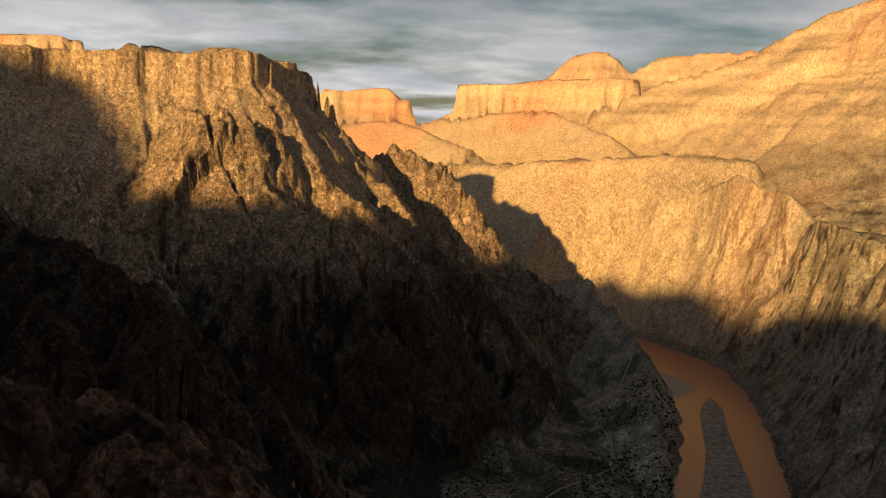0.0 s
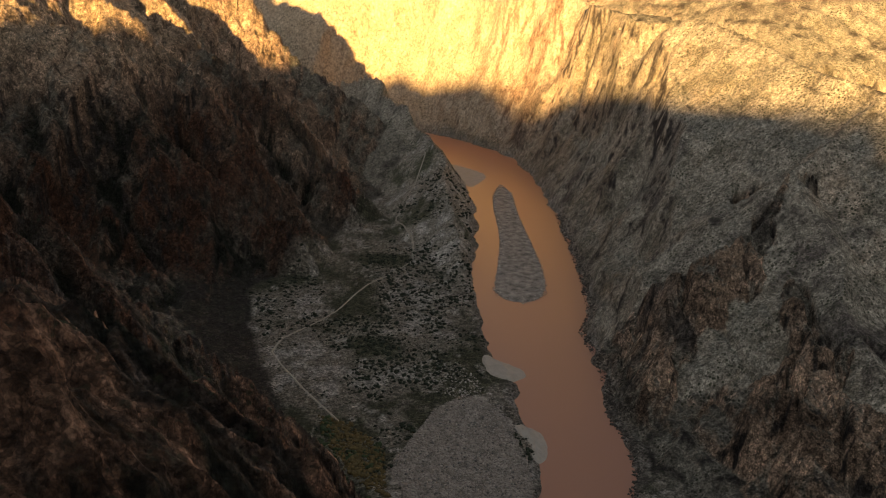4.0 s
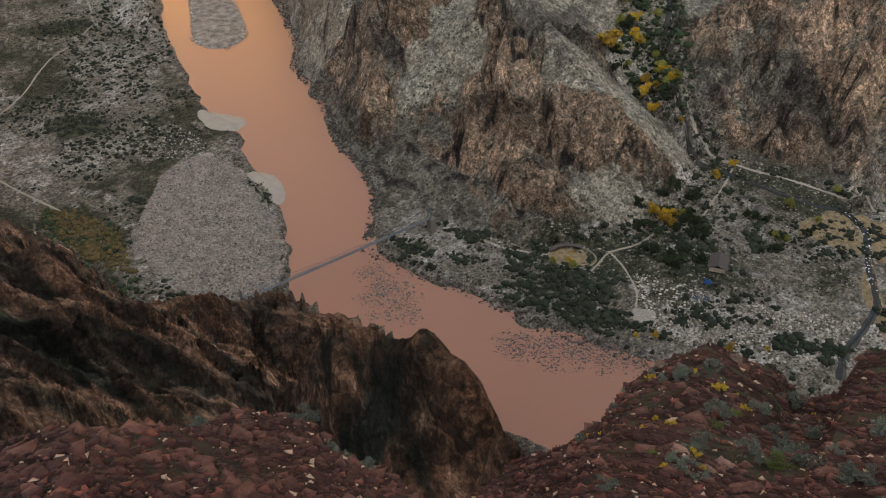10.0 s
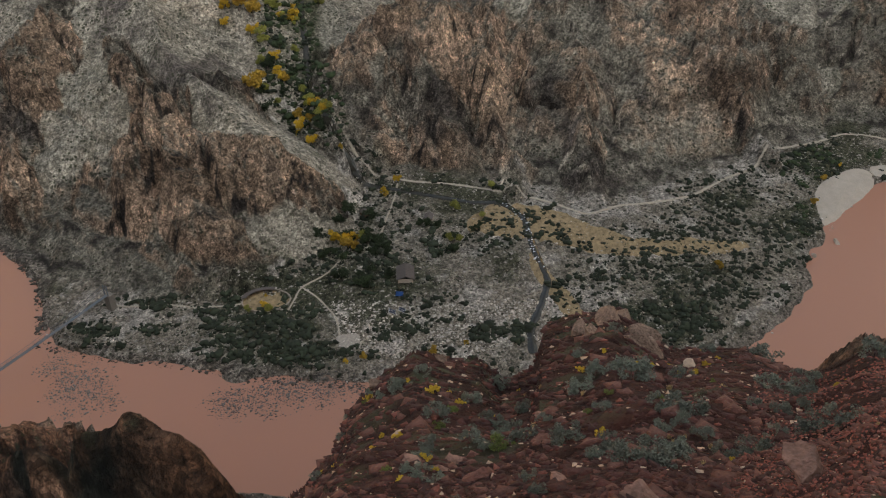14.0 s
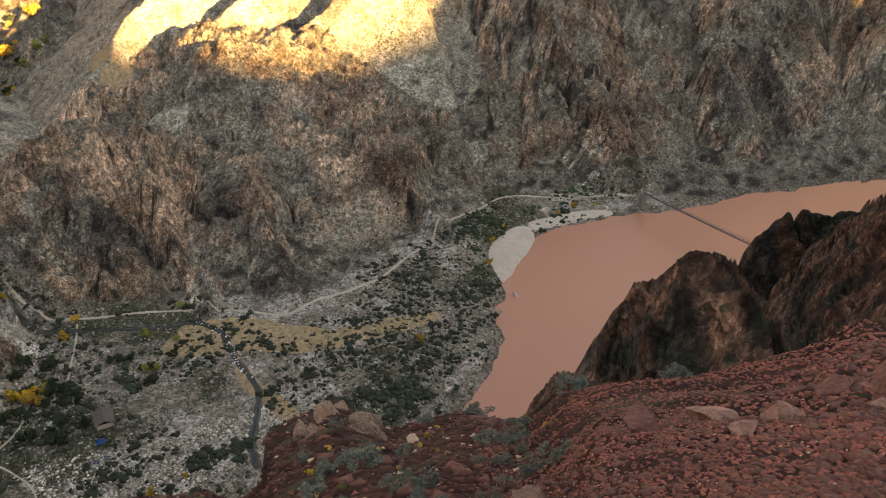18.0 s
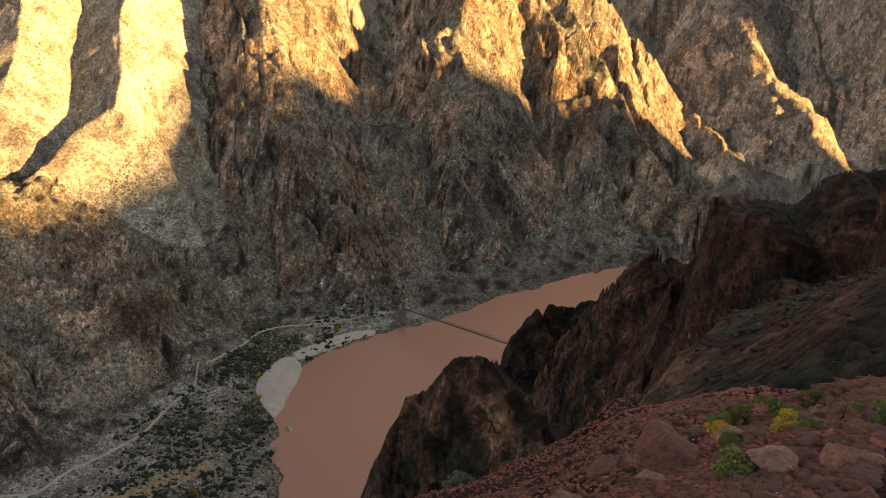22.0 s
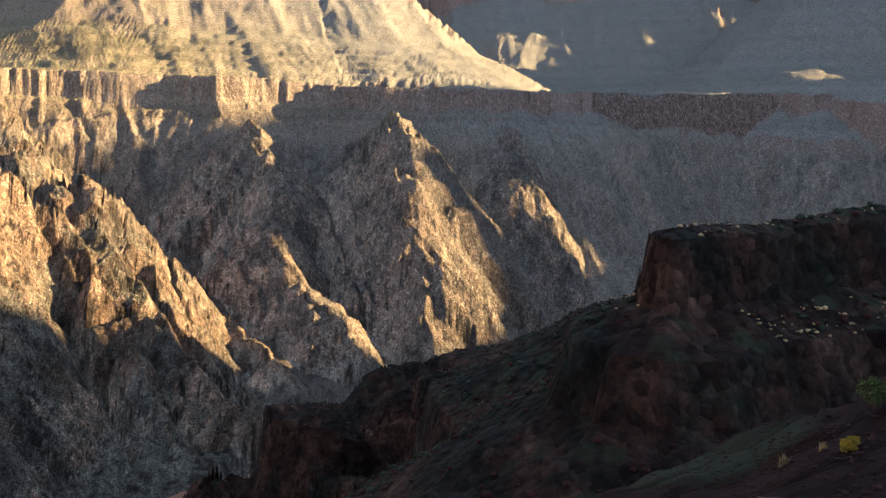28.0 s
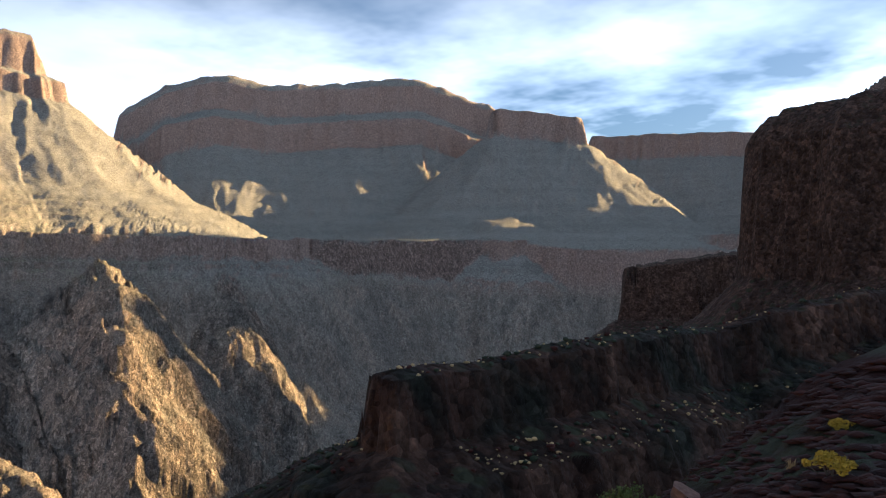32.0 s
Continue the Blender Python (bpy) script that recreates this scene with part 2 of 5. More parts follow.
ridge(MESA_EAST, (1970, -3250, 1198), (1706, -3396, 1157))  # east mesa
ridge(MESA_EAST, (1937, -4172, 1211), (1315, -4408, 1196), (820, -4526, 1144))  # east mesa
ridge(FIN, (34, 94, 308), (36, 86, 320), (37, 78, 329), (40, 63, 337), (41, 58, 335), (41, 51, 328), (40, 48, 333))  # crag
ridge(CRAG, (132, 6, 292), (122, -4, 317), (117, -11, 332), (114, -18, 341), (110, -21, 344), (97, -24, 341), (87, -24, 341))  # crag
ridge(CRAG, (322, -71, 231), (330, -82, 247), (335, -101, 262), (318, -119, 270), (259, -106, 301))  # cliff spur
ridge(TERRACE, (148, -90, 351), (145, -97, 356), (134, -110, 358), (122, -106, 363))  # terrace
ridge(SLOPE, (138, -116, 361), (123, -117, 367), (107, -113, 370), (89, -101, 377), (70, -84, 383))  # terrace
ridge(TERRACE, (147, -89, 343), (129, -93, 345), (100, -93, 347), (74, -88, 367))  # terrace
ridge(CRAG, (233, -89, 301), (221, -93, 315), (203, -96, 324), (182, -95, 337))  # cliff
ridge(LEDGE, (53, -67, 393), (50, -81, 394), (45, -100, 395), (39, -124, 396), (22, -148, 401), (-1, -170, 407))  # red ledge
ridge(MESA2, (269, -663, 424), (206, -684, 431), (130, -703, 431))  # second mesa
ridge(MESA3, (75, -351, 472), (49, -341, 472), (18, -334, 470), (-30, -323, 466))  # south mesa
ridge(BEHIND, (-492, -1433, 863), (-550, -1403, 852), (-584, -1386, 846), (-630, -1363, 859), (-737, -1308, 885), (-877, -1237, 894), (-982, -1183, 925), (-1111, -1118, 914), (-1144, -1100, 951), (-1225, -1059, 897), (-1257, -1043, 909), (-1405, -968, 876), (-1463, -938, 940), (-1576, -880, 1054), (-1645, -845, 1046))  # unseen south rim, heights set to cast the shadow edge on the walls
ridge(BEHIND, (773, -4210, 1230), (555, -4099, 1340), (265, -3951, 1340), (252, -3944, 770), (189, -3912, 780), (180, -3908, 1200), (60, -3847, 1200), (47, -3840, 900), (12, -3822, 850), (-110, -3760, 790), (-176, -3726, 820), (-194, -3717, 905), (-392, -3616, 1035), (-395, -3615, 1126), (-400, -3612, 1099), (-538, -3542, 1188), (-596, -3512, 1156), (-670, -3475, 1233), (-724, -3447, 1182), (-844, -3386, 1141), (-967, -3323, 1138), (-1025, -3294, 1168), (-1052, -3280, 1218), (-1343, -3132, 1364))  # unseen far south rim, heights and notches made up to shape the sunlight
GULLIES.append([(1087, 171, 122), (1012, 125, 66), (935, 95, 10), (897, 74, -1)])
GULLIES.append([(1299, -52, 190), (1168, -73, 122), (1047, -79, 65), (956, -90, 12)])
GULLIES.append([(1300, -324, 139), (1203, -322, 79), (1113, -343, 24)])
GULLIES.append([(1358, -448, 187), (1191, -482, 72), (1096, -500, 20)])
GULLIES.append([(752, 363, 66), (671, 312, 30), (616, 288, 5)])
GULLIES.append([(1850, -640, 330), (1420, -520, 170), (1230, -530, 60), (1110, -540, 10)])
GULLIES.append([(1740, -960, 370), (1500, -900, 190), (1320, -880, 12)])
GULLIES.append([(1560, -1300, 320), (1440, -1350, 150), (1330, -1380, 15)])
ridge(SCHIST, (1750, -640, 200), (1500, -645, 85), (1300, -650, 36), (1100, -650, 4))  # low spur
# -- ridges end --

NORTH_BANK = [(330, 1850), (420, 1720), (479, 1602), (508, 1473), (462, 1177), (405, 935), (370, 824), (343, 783), (337, 721), (303, 619), (302, 579), (286, 527),
              (246, 479), (261, 420), (284, 371), (296, 330), (327, 268), (355, 205), (395, 140), (440, 95), (478, 75), (515, 51), (573, 34), (620, 52), (686, 47), (764, 31),
              (821, -44), (852, -113), (924, -238), (967, -322), (985, -440), (975, -560), (930, -690), (860, -810), (780, -920), (700, -1030), (640, -1200), (600, -1500), (580, -1900)]
SOUTH_BANK = [(200, 1850), (300, 1720), (344, 1630), (363, 1545), (370, 1317), (326, 1126), (269, 946), (238, 781), (250, 690), (227, 660), (228, 591), (216, 551),
              (190, 490), (165, 440), (172, 398), (195, 320), (224, 259), (270, 170), (350, 70), (470, -10), (600, -60), (700, -140), (760, -190), (850, -260), (890, -340),
              (905, -440), (895, -540), (855, -650), (790, -760), (710, -860), (625, -970), (560, -1150), (515, -1450), (490, -1850)]


def rounded(pts, times=2, closed=True):
    """Cuts the corners of an outline."""
    p = np.array(pts, float)
    for _ in range(times):
        q = np.roll(p, -1, axis=0)
        p = np.stack([0.75 * p + 0.25 * q, 0.25 * p + 0.75 * q], 1).reshape(-1, 2)
    return p


RIVER = rounded(NORTH_BANK + SOUTH_BANK[::-1], 1)

WEST_FLAT = np.array([(370, 1317), (326, 1126), (269, 946), (238, 781), (227, 660), (216, 551), (165, 440), (130, 440), (60, 560), (36, 678), (22, 767), (8, 939),
                      (99, 1029), (182, 1198), (249, 1333), (325, 1424)], float)
DELTA = np.array([(301, 523), (246, 479), (284, 371), (327, 268), (430, 110), (515, 51), (620, 52), (764, 31), (821, -44), (870, -120), (885, -55), (841, 71), (722, 130), (627, 200),
                  (583, 221), (577, 304), (551, 369), (538, 430), (593, 509), (760, 640), (900, 740), (880, 760), (720, 660), (582, 571), (532, 520), (493, 426), (478, 370), (423, 367),
                  (370, 399), (347, 410), (319, 430), (298, 458)], float)


def line_distance(x, y, pts, closed=False):
    """Distance to a polyline, and the height along it where the points have one."""
    best, height = np.full(x.shape, 1e9), np.zeros(x.shape)
    pts = [tuple(map(float, p)) + (0.0,) * (3 - len(p)) for p in pts]
    for (ax, ay, az), (bx, by, bz) in zip(pts, pts[1:] + (pts[:1] if closed else [])):
        dx, dy = bx - ax, by - ay
        u = np.clip(((x - ax) * dx + (y - ay) * dy) / (dx * dx + dy * dy + 1e-9), 0, 1)
        d = np.hypot(x - ax - u * dx, y - ay - u * dy)
        near = d < best
        best[near], height[near] = d[near], (az + u * (bz - az))[near]
    return best, height


def near_distance(x, y, pts, most=300.0):
    """Distance to a closed outline, as far as it matters."""
    best = np.full(x.shape, most)
    for (ax, ay), (bx, by) in zip(pts, np.roll(pts, -1, axis=0)):
        m = (x > min(ax, bx) - most) & (x < max(ax, bx) + most) & (y > min(ay, by) - most) & (y < max(ay, by) + most)
        px, py, dx, dy = x[m] - ax, y[m] - ay, bx - ax, by - ay
        u = np.clip((px * dx + py * dy) / (dx * dx + dy * dy + 1e-9), 0, 1)
        best[m] = np.minimum(best[m], np.hypot(px - u * dx, py - u * dy))
    return best


def crest_distance(x, y, pts):
    """Distance to a crest line, its height there, and the foot point on it."""
    best = np.full(x.shape, 1e9)
    height, fx, fy = np.zeros(x.shape), np.zeros(x.shape), np.zeros(x.shape)
    for (ax, ay, az), (bx, by, bz) in zip(pts, pts[1:]):
        dx, dy = float(bx - ax), float(by - ay)
        u = np.clip(((x - ax) * dx + (y - ay) * dy) / (dx * dx + dy * dy + 1e-9), 0, 1)
        px, py = ax + u * dx, ay + u * dy
        d = np.hypot(x - px, y - py)
        near = d < best
        best[near], height[near], fx[near], fy[near] = d[near], (az + u * (bz - az))[near], px[near], py[near]
    return best, height, fx, fy


def ribs(x, y, dist, fx, fy, scale, amp):
    """Buttresses and gullies that run straight down from a crest."""
    k = 0.8 * scale / np.maximum(dist, 1.0)
    a, b = fx + (x - fx) * k + 0.22 * (x - fx), fy + (y - fy) * k + 0.22 * (y - fy)
    r = ridged(a / scale, b / scale, 2, 0.5) + 0.40 * ridged(a / scale * 2.9 + 7, b / scale * 2.9, 2) + 0.12 * ridged(a / scale * 8.3, b / scale * 8.3 + 3, 2)
    return amp * r * np.clip(dist / (0.5 * scale), 0.06, 1)


def inside(x, y, poly):
    out = np.zeros(x.shape, bool)
    for (ax, ay), (bx, by) in zip(poly, np.roll(poly, -1, axis=0)):
        cross = (ay > y) != (by > y)
        out ^= cross & (x < (bx - ax) * (y - ay) / (by - ay + 1e-12) + ax)
    return out


# the knoll underfoot: compass, distance and height, first of the near slope, then of the brink
KNOLL_FOOT = np.array([(-60, 6, 396), (0, 6, 394.5), (20, 7, 392), (29, 7, 391), (34, 3, 395), (40, 6, 391), (48, 10, 388), (60, 10, 388), (68, 12, 387), (76, 12, 388), (84, 10, 390),
                       (90, 9, 391.7), (94, 7, 394.2), (108, 7, 395), (125, 8, 395.5), (145, 8, 396.5), (155, 8, 397.5), (170, 8, 398.3), (230, 8, 400), (300, 6, 396)], float)
KNOLL = np.array([(-60, 12, 390), (2, 12, 387), (9, 13, 386.5), (15, 14, 385.5), (21, 15, 383.5), (23, 15, 381.7), (34, 4.5, 393), (40, 20, 375.4), (45, 25, 370.8), (48, 28, 369.5), (50, 29, 371.4), (55.7, 32, 371.4),
                  (61.5, 37, 366.4), (63.5, 40, 361.9), (66, 45, 358.5), (66.9, 47, 360.9), (72.4, 50, 361), (77.2, 47, 360.7), (83, 41, 366.8), (88, 36, 370.6), (91, 33, 375.3), (95, 29, 378.8), (100, 26, 381.6),
                  (106, 25, 383.5), (111, 22, 387.4), (116, 18, 390), (121, 19, 389.7), (128, 18, 391.2), (135, 14, 393.7), (145, 14, 395.4), (158, 12, 397.2), (230, 40, 408), (300, 12, 390)], float)


def height(x, y, detail=True):
    r, az = np.hypot(x, y), np.degrees(np.arctan2(x, y))
    az = np.where(az < -60, az + 360, az)
    soft = np.clip(r / 400, 0.03, 1)
    wx, wy = x + 14 * soft * fbm(x / 70, y / 70, 3), y + 14 * soft * fbm(x / 70 + 50, y / 70 + 9, 3)
    sx, sy = x + 10 * fbm(x / 24, y / 24, 3), y + 10 * fbm(x / 24 + 31, y / 24, 3)
    d = near_distance(sx, sy, RIVER, 650.0)
    wet = inside(sx, sy, RIVER)
    e = d.copy()
    for poly in (WEST_FLAT, DELTA):
        e = np.where(inside(wx, wy, poly), 0, np.minimum(e, near_distance(wx, wy, poly)))
    gentle = 2.5 + 0.05 * np.minimum(d, 250)
    spurs = 1 - abs(2 * vnoise(wx / 210, wy / 210) - 1)
    base = np.minimum(gentle + (0.14 + 0.42 * spurs) * np.maximum(e - 14, 0), 140 - 132 * np.clip((-y - 150) / 250, 0, 1))
    z, rough = base.copy(), np.full(x.shape, 0.8)
    for profile, pts in [(q, seg) for q, line in RIDGES for seg in (zip(line, line[1:]) if q in (TALUS, RIB) else [line])]:
        p = np.array(pts, float)
        tail = (profile[-1][1] - profile[-2][1]) / (profile[-1][0] - profile[-2][0])
        tail = 3.0 if profile in UPLAND else max(tail, 0.7)
        reach = profile[-1][0] + max(0, p[:, 2].max() - profile[-1][1]) / tail
        box = (x > p[:, 0].min() - reach) & (x < p[:, 0].max() + reach) & (y > p[:, 1].min() - reach) & (y < p[:, 1].max() + reach)
        if not box.any():
            continue
        dist, crest, fx, fy = crest_distance(wx[box], wy[box], pts)
        ds, drop = zip(*profile)
        h = crest - np.interp(dist, ds, drop) - np.maximum(dist - ds[-1], 0) * tail
        if detail and profile not in PLAIN:
            scale, amp = RIBS.get(id(profile), (170.0, 30.0) if profile in UPLAND else (62.0, 22.0))
            m = h + amp * 2 > z[box]
            bx, by = wx[box][m], wy[box][m]
            dm = np.maximum(dist[m] - ribs(bx, by, dist[m], fx[m], fy[m], scale, amp), 0)
            h[m] = crest[m] - np.interp(dm, ds, drop) - np.maximum(dm - ds[-1], 0) * tail
        rough[box] = np.where(h > z[box], 0.12 if profile in SMOOTH else 0.5 if profile in (TERRACE, TAPEATS) else 0.16 if profile == TALUS else 0.35 if profile in (TAPEATS_LOW, MESA, BUTTE, MESA_FAR, MESA_EAST, BUTTE_EAST) else 1.0, rough[box])
        z[box] = np.maximum(z[box], h)
    # side gullies, and the wall's foot at the water
    for pts in GULLIES:
        p = np.array(pts, float)
        m = (x > p[:, 0].min() - 110) & (x < p[:, 0].max() + 110) & (y > p[:, 1].min() - 110) & (y < p[:, 1].max() + 110)
        if m.any():
            dist, floor = crest_distance(wx[m], wy[m], pts)[:2]
            z[m] = np.maximum(np.minimum(z[m], floor - 18 + np.where(dist < 110, 1.7 * dist, 1e6)), base[m])
    z = np.where((d < 200) & (r > 480), np.minimum(z, 2 + d * (0.75 + 0.9 * vnoise(x / 55, y / 55)) + 40 * (d / 90) ** 3), z)
    rock = np.clip((z - gentle) / 30, 0, 1)
    relief = np.zeros(x.shape)
    if detail:
        upland = np.clip((z - 450) / 60, 0, 1) * np.clip((r - 600) / 300, 0, 1)
        amp = np.minimum(1, r / 450) * rock * rough * (1 - 0.75 * upland)
        # slanting foliation: the grain of the rock leans, so that it breaks up the flutes
        lean = np.clip(r / 600, 0.3, 1)
        u, v = x + 0.62 * lean * z, y - 0.48 * lean * z
        p, q = x - 0.50 * lean * z, y - 0.66 * lean * z
        flute = ridged(x / 125, y / 125, 2) * 17 + ridged(u / 46, v / 46, 2) * 9 + ridged(p / 17, q / 17, 2) * 4
        chips = ridged(u / 7.5, q / 7.5, 3) * 2.4
        flute = flute - 18 * cleft(u / 84, v / 84, 4) - 8 * cleft(p / 29, q / 29, 4)
        chips = chips - 2.8 * cleft(v / 10, p / 10, 3.5)
        close = np.clip((420 - r) / 150, 0, 1)
        z = z + amp * (flute + chips * np.clip(r / 500, 0.2, 1) - 1.5 - 7 * close)
        crag = close * rock * np.clip(r / 100, 0, 1) * rough
        near_cut = ridged(x / 19, y / 19, 3) * 5 + ridged(u / 9, v / 9, 2) * 3.5 - 3.5 * cleft(u / 15, q / 15, 4) + ridged(p / 3.4, q / 3.4, 3) * 0.6 + np.clip((200 - r) / 80, 0, 1) * 0.4 * ridged(u / 1.3, v / 1.3, 2)
        z = z + crag * (near_cut - 4.6)
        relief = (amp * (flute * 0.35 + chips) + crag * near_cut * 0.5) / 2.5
        z = z + upland * 9 * ridged(x / 260, y / 260, 5)
        z = z + amp * 4 * np.maximum(fbm(x / 14, y / 14, 3), -0.1)
        z = z + 0.6 * fbm(x / 9, y / 9, 5, 0.6) * np.clip(r / 100, 0.1, 1)
        # ledges where the layered rock stands
        bed = np.clip((z - 430) / 40, 0, 1) * np.clip((r - 250) / 200, 0, 1)
        step = np.where(r > 2600, 34.0, 22.0)
        q = z / step + 0.6 * fbm(x / 160, y / 160, 2)
        f = q - np.floor(q)
        z = z + bed * step * np.where(r > 2600, 0.05, 0.4) * (np.clip((f - 0.35) / 0.3, 0, 1) - f)
    k = [np.interp(az, q[:, 0], q[:, i]) for q in (KNOLL_FOOT, KNOLL) for i in (1, 2)]
    near = np.where(r < k[0], 398.3 + (k[1] - 398.3) * r / k[0], k[1] + (k[3] - k[1]) * (r - k[0]) / (k[2] - k[0]))
    near = near - np.maximum(r - k[2], 0) * 2.6
    if detail:
        near = near + 0.35 * fbm(x / 3, y / 3, 5) * np.clip(r / 6, 0.2, 2)
    z = np.where(near > z, near, z)
    z = np.where(wet, np.maximum(-3, 0.15 - 0.4 * d), np.where(d < 6, np.minimum(z, 0.3 + d * 0.5), z))
    return z, rock, d, wet, e, near >= z - 0.001, rough, relief


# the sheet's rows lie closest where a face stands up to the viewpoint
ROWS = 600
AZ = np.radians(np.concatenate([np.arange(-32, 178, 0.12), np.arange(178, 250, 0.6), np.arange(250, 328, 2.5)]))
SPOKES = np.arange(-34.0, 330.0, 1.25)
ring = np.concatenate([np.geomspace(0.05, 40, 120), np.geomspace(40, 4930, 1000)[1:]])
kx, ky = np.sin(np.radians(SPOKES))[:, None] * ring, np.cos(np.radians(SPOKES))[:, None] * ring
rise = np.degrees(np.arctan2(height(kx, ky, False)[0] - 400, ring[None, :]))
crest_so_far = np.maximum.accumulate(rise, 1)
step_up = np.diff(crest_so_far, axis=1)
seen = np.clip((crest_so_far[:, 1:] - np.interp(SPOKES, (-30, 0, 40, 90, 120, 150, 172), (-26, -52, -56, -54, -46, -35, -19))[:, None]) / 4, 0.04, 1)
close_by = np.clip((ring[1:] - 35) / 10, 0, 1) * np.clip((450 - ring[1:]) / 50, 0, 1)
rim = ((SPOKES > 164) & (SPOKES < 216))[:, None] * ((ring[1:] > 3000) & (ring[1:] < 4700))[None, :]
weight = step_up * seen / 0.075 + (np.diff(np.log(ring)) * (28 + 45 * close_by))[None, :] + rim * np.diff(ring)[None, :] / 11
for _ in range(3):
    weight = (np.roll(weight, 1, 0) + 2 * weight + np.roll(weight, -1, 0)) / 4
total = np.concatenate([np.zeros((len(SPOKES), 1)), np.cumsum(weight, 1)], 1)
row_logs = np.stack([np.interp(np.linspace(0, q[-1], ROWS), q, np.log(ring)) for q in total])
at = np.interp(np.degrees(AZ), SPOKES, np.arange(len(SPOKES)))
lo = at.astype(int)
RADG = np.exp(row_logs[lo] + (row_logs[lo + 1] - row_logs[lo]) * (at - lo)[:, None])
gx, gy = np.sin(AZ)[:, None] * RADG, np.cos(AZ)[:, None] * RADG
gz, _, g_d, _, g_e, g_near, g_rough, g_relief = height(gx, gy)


def lerp(a, b, t):
    return a + (np.asarray(b) - a) * np.clip(t, 0, 1)[..., None]


def rock_colours():
    """What each place is made of: schist, granite veins, scree, layered sandstone, red shale, river gravel, sand;
    shade, sunlight and haze are tinted in.
    """
    z_out = np.gradient(gz, axis=1) / np.gradient(RADG, axis=1)
    z_round = (np.gradient(gz, axis=0) - z_out * np.gradient(RADG, axis=0)) / (np.gradient(AZ)[:, None] * RADG + 1e-6)
    slope = np.hypot(z_out, z_round)
    n1, n2, n3 = fbm(gx / 300, gy / 300, 4), fbm(gx / 60 + 5, gy / 60, 4), fbm(gx / 12 + 8, gy / 12, 3)
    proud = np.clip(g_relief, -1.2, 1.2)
    c = np.empty(gx.shape + (3,))
    c[:] = (0.255, 0.232, 0.186)
    c = lerp(c, (0.135, 0.128, 0.098), n3 * 2.5 + n2)
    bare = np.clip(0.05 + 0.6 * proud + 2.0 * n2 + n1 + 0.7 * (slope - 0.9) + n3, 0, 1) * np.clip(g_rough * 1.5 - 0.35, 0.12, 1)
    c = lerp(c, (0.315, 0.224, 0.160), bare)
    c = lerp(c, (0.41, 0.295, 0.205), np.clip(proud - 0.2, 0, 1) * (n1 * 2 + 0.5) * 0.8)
    c = lerp(c, (0.10, 0.086, 0.075), (-n2 * 2 + n3 - 0.25) * 1.1)
    # slanting bands of pale and dark schist
    across = gx * 0.55 + gy * 0.45 + gz * 0.5
    bands = fbm(across / 20 + 2.5 * n2, (gx - gy) / 90, 2) + 0.6 * fbm(across / 31 + 3 * n1, (gx - gy) / 300 + 7, 2)
    c = c * (1 + 1.1 * np.clip(bands, -0.45, 0.6) * np.clip(0.25 + bare, 0, 1))[..., None]
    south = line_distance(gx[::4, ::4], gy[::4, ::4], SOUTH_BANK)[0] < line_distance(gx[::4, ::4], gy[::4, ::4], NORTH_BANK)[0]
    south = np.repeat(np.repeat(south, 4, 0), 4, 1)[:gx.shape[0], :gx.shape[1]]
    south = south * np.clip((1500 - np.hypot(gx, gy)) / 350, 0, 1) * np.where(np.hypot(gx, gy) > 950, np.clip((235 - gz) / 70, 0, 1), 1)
    # near-side walls and scree darkened: their shade is painted into the colour
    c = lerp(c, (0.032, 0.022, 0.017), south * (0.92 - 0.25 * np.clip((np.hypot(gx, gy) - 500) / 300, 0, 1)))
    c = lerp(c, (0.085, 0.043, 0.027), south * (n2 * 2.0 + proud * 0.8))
    # hollows coloured darker to stand in for the shade inside them
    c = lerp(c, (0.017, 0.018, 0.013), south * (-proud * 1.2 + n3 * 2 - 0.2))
    c = lerp(c, (0.19, 0.178, 0.145) * np.ones(gx.shape + (3,)) * (1 - 0.8 * south[..., None]), ((0.80 - slope) * 2.4 + n2 * 1.5 - 0.2) * (1 - 0.4 * south))
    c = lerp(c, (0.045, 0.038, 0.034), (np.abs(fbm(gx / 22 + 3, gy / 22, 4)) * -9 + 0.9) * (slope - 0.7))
    r = np.hypot(gx, gy)
    # deep shade of the close terrace and red ledge, put into their colour
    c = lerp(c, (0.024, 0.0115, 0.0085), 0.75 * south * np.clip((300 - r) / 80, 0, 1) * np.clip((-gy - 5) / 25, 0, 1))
    n4 = fbm(gx / 5.5 + gz / 14, gy / 5.5 - gz / 16, 3)
    fin = south * np.clip((150 - r) / 50, 0, 1) * np.clip((gy + 5) / 20, 0, 1)
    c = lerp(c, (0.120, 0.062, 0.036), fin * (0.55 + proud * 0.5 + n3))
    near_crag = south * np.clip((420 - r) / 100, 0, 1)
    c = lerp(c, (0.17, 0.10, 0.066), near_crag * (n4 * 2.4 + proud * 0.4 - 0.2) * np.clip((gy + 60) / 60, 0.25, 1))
    # crevice shade painted near-black into the close crags, broken up by noise
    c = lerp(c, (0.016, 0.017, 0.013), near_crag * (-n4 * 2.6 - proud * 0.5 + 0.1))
    # grey wash over the eastern walls, standing in for haze
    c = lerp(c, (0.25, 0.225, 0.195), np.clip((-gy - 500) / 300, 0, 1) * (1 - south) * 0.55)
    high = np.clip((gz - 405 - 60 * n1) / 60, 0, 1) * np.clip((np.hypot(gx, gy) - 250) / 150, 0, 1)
    # one layered rock: bright tan for the sunlit west, darkened eastward for cloud shade
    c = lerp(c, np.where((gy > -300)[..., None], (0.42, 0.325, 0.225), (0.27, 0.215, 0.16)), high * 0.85)
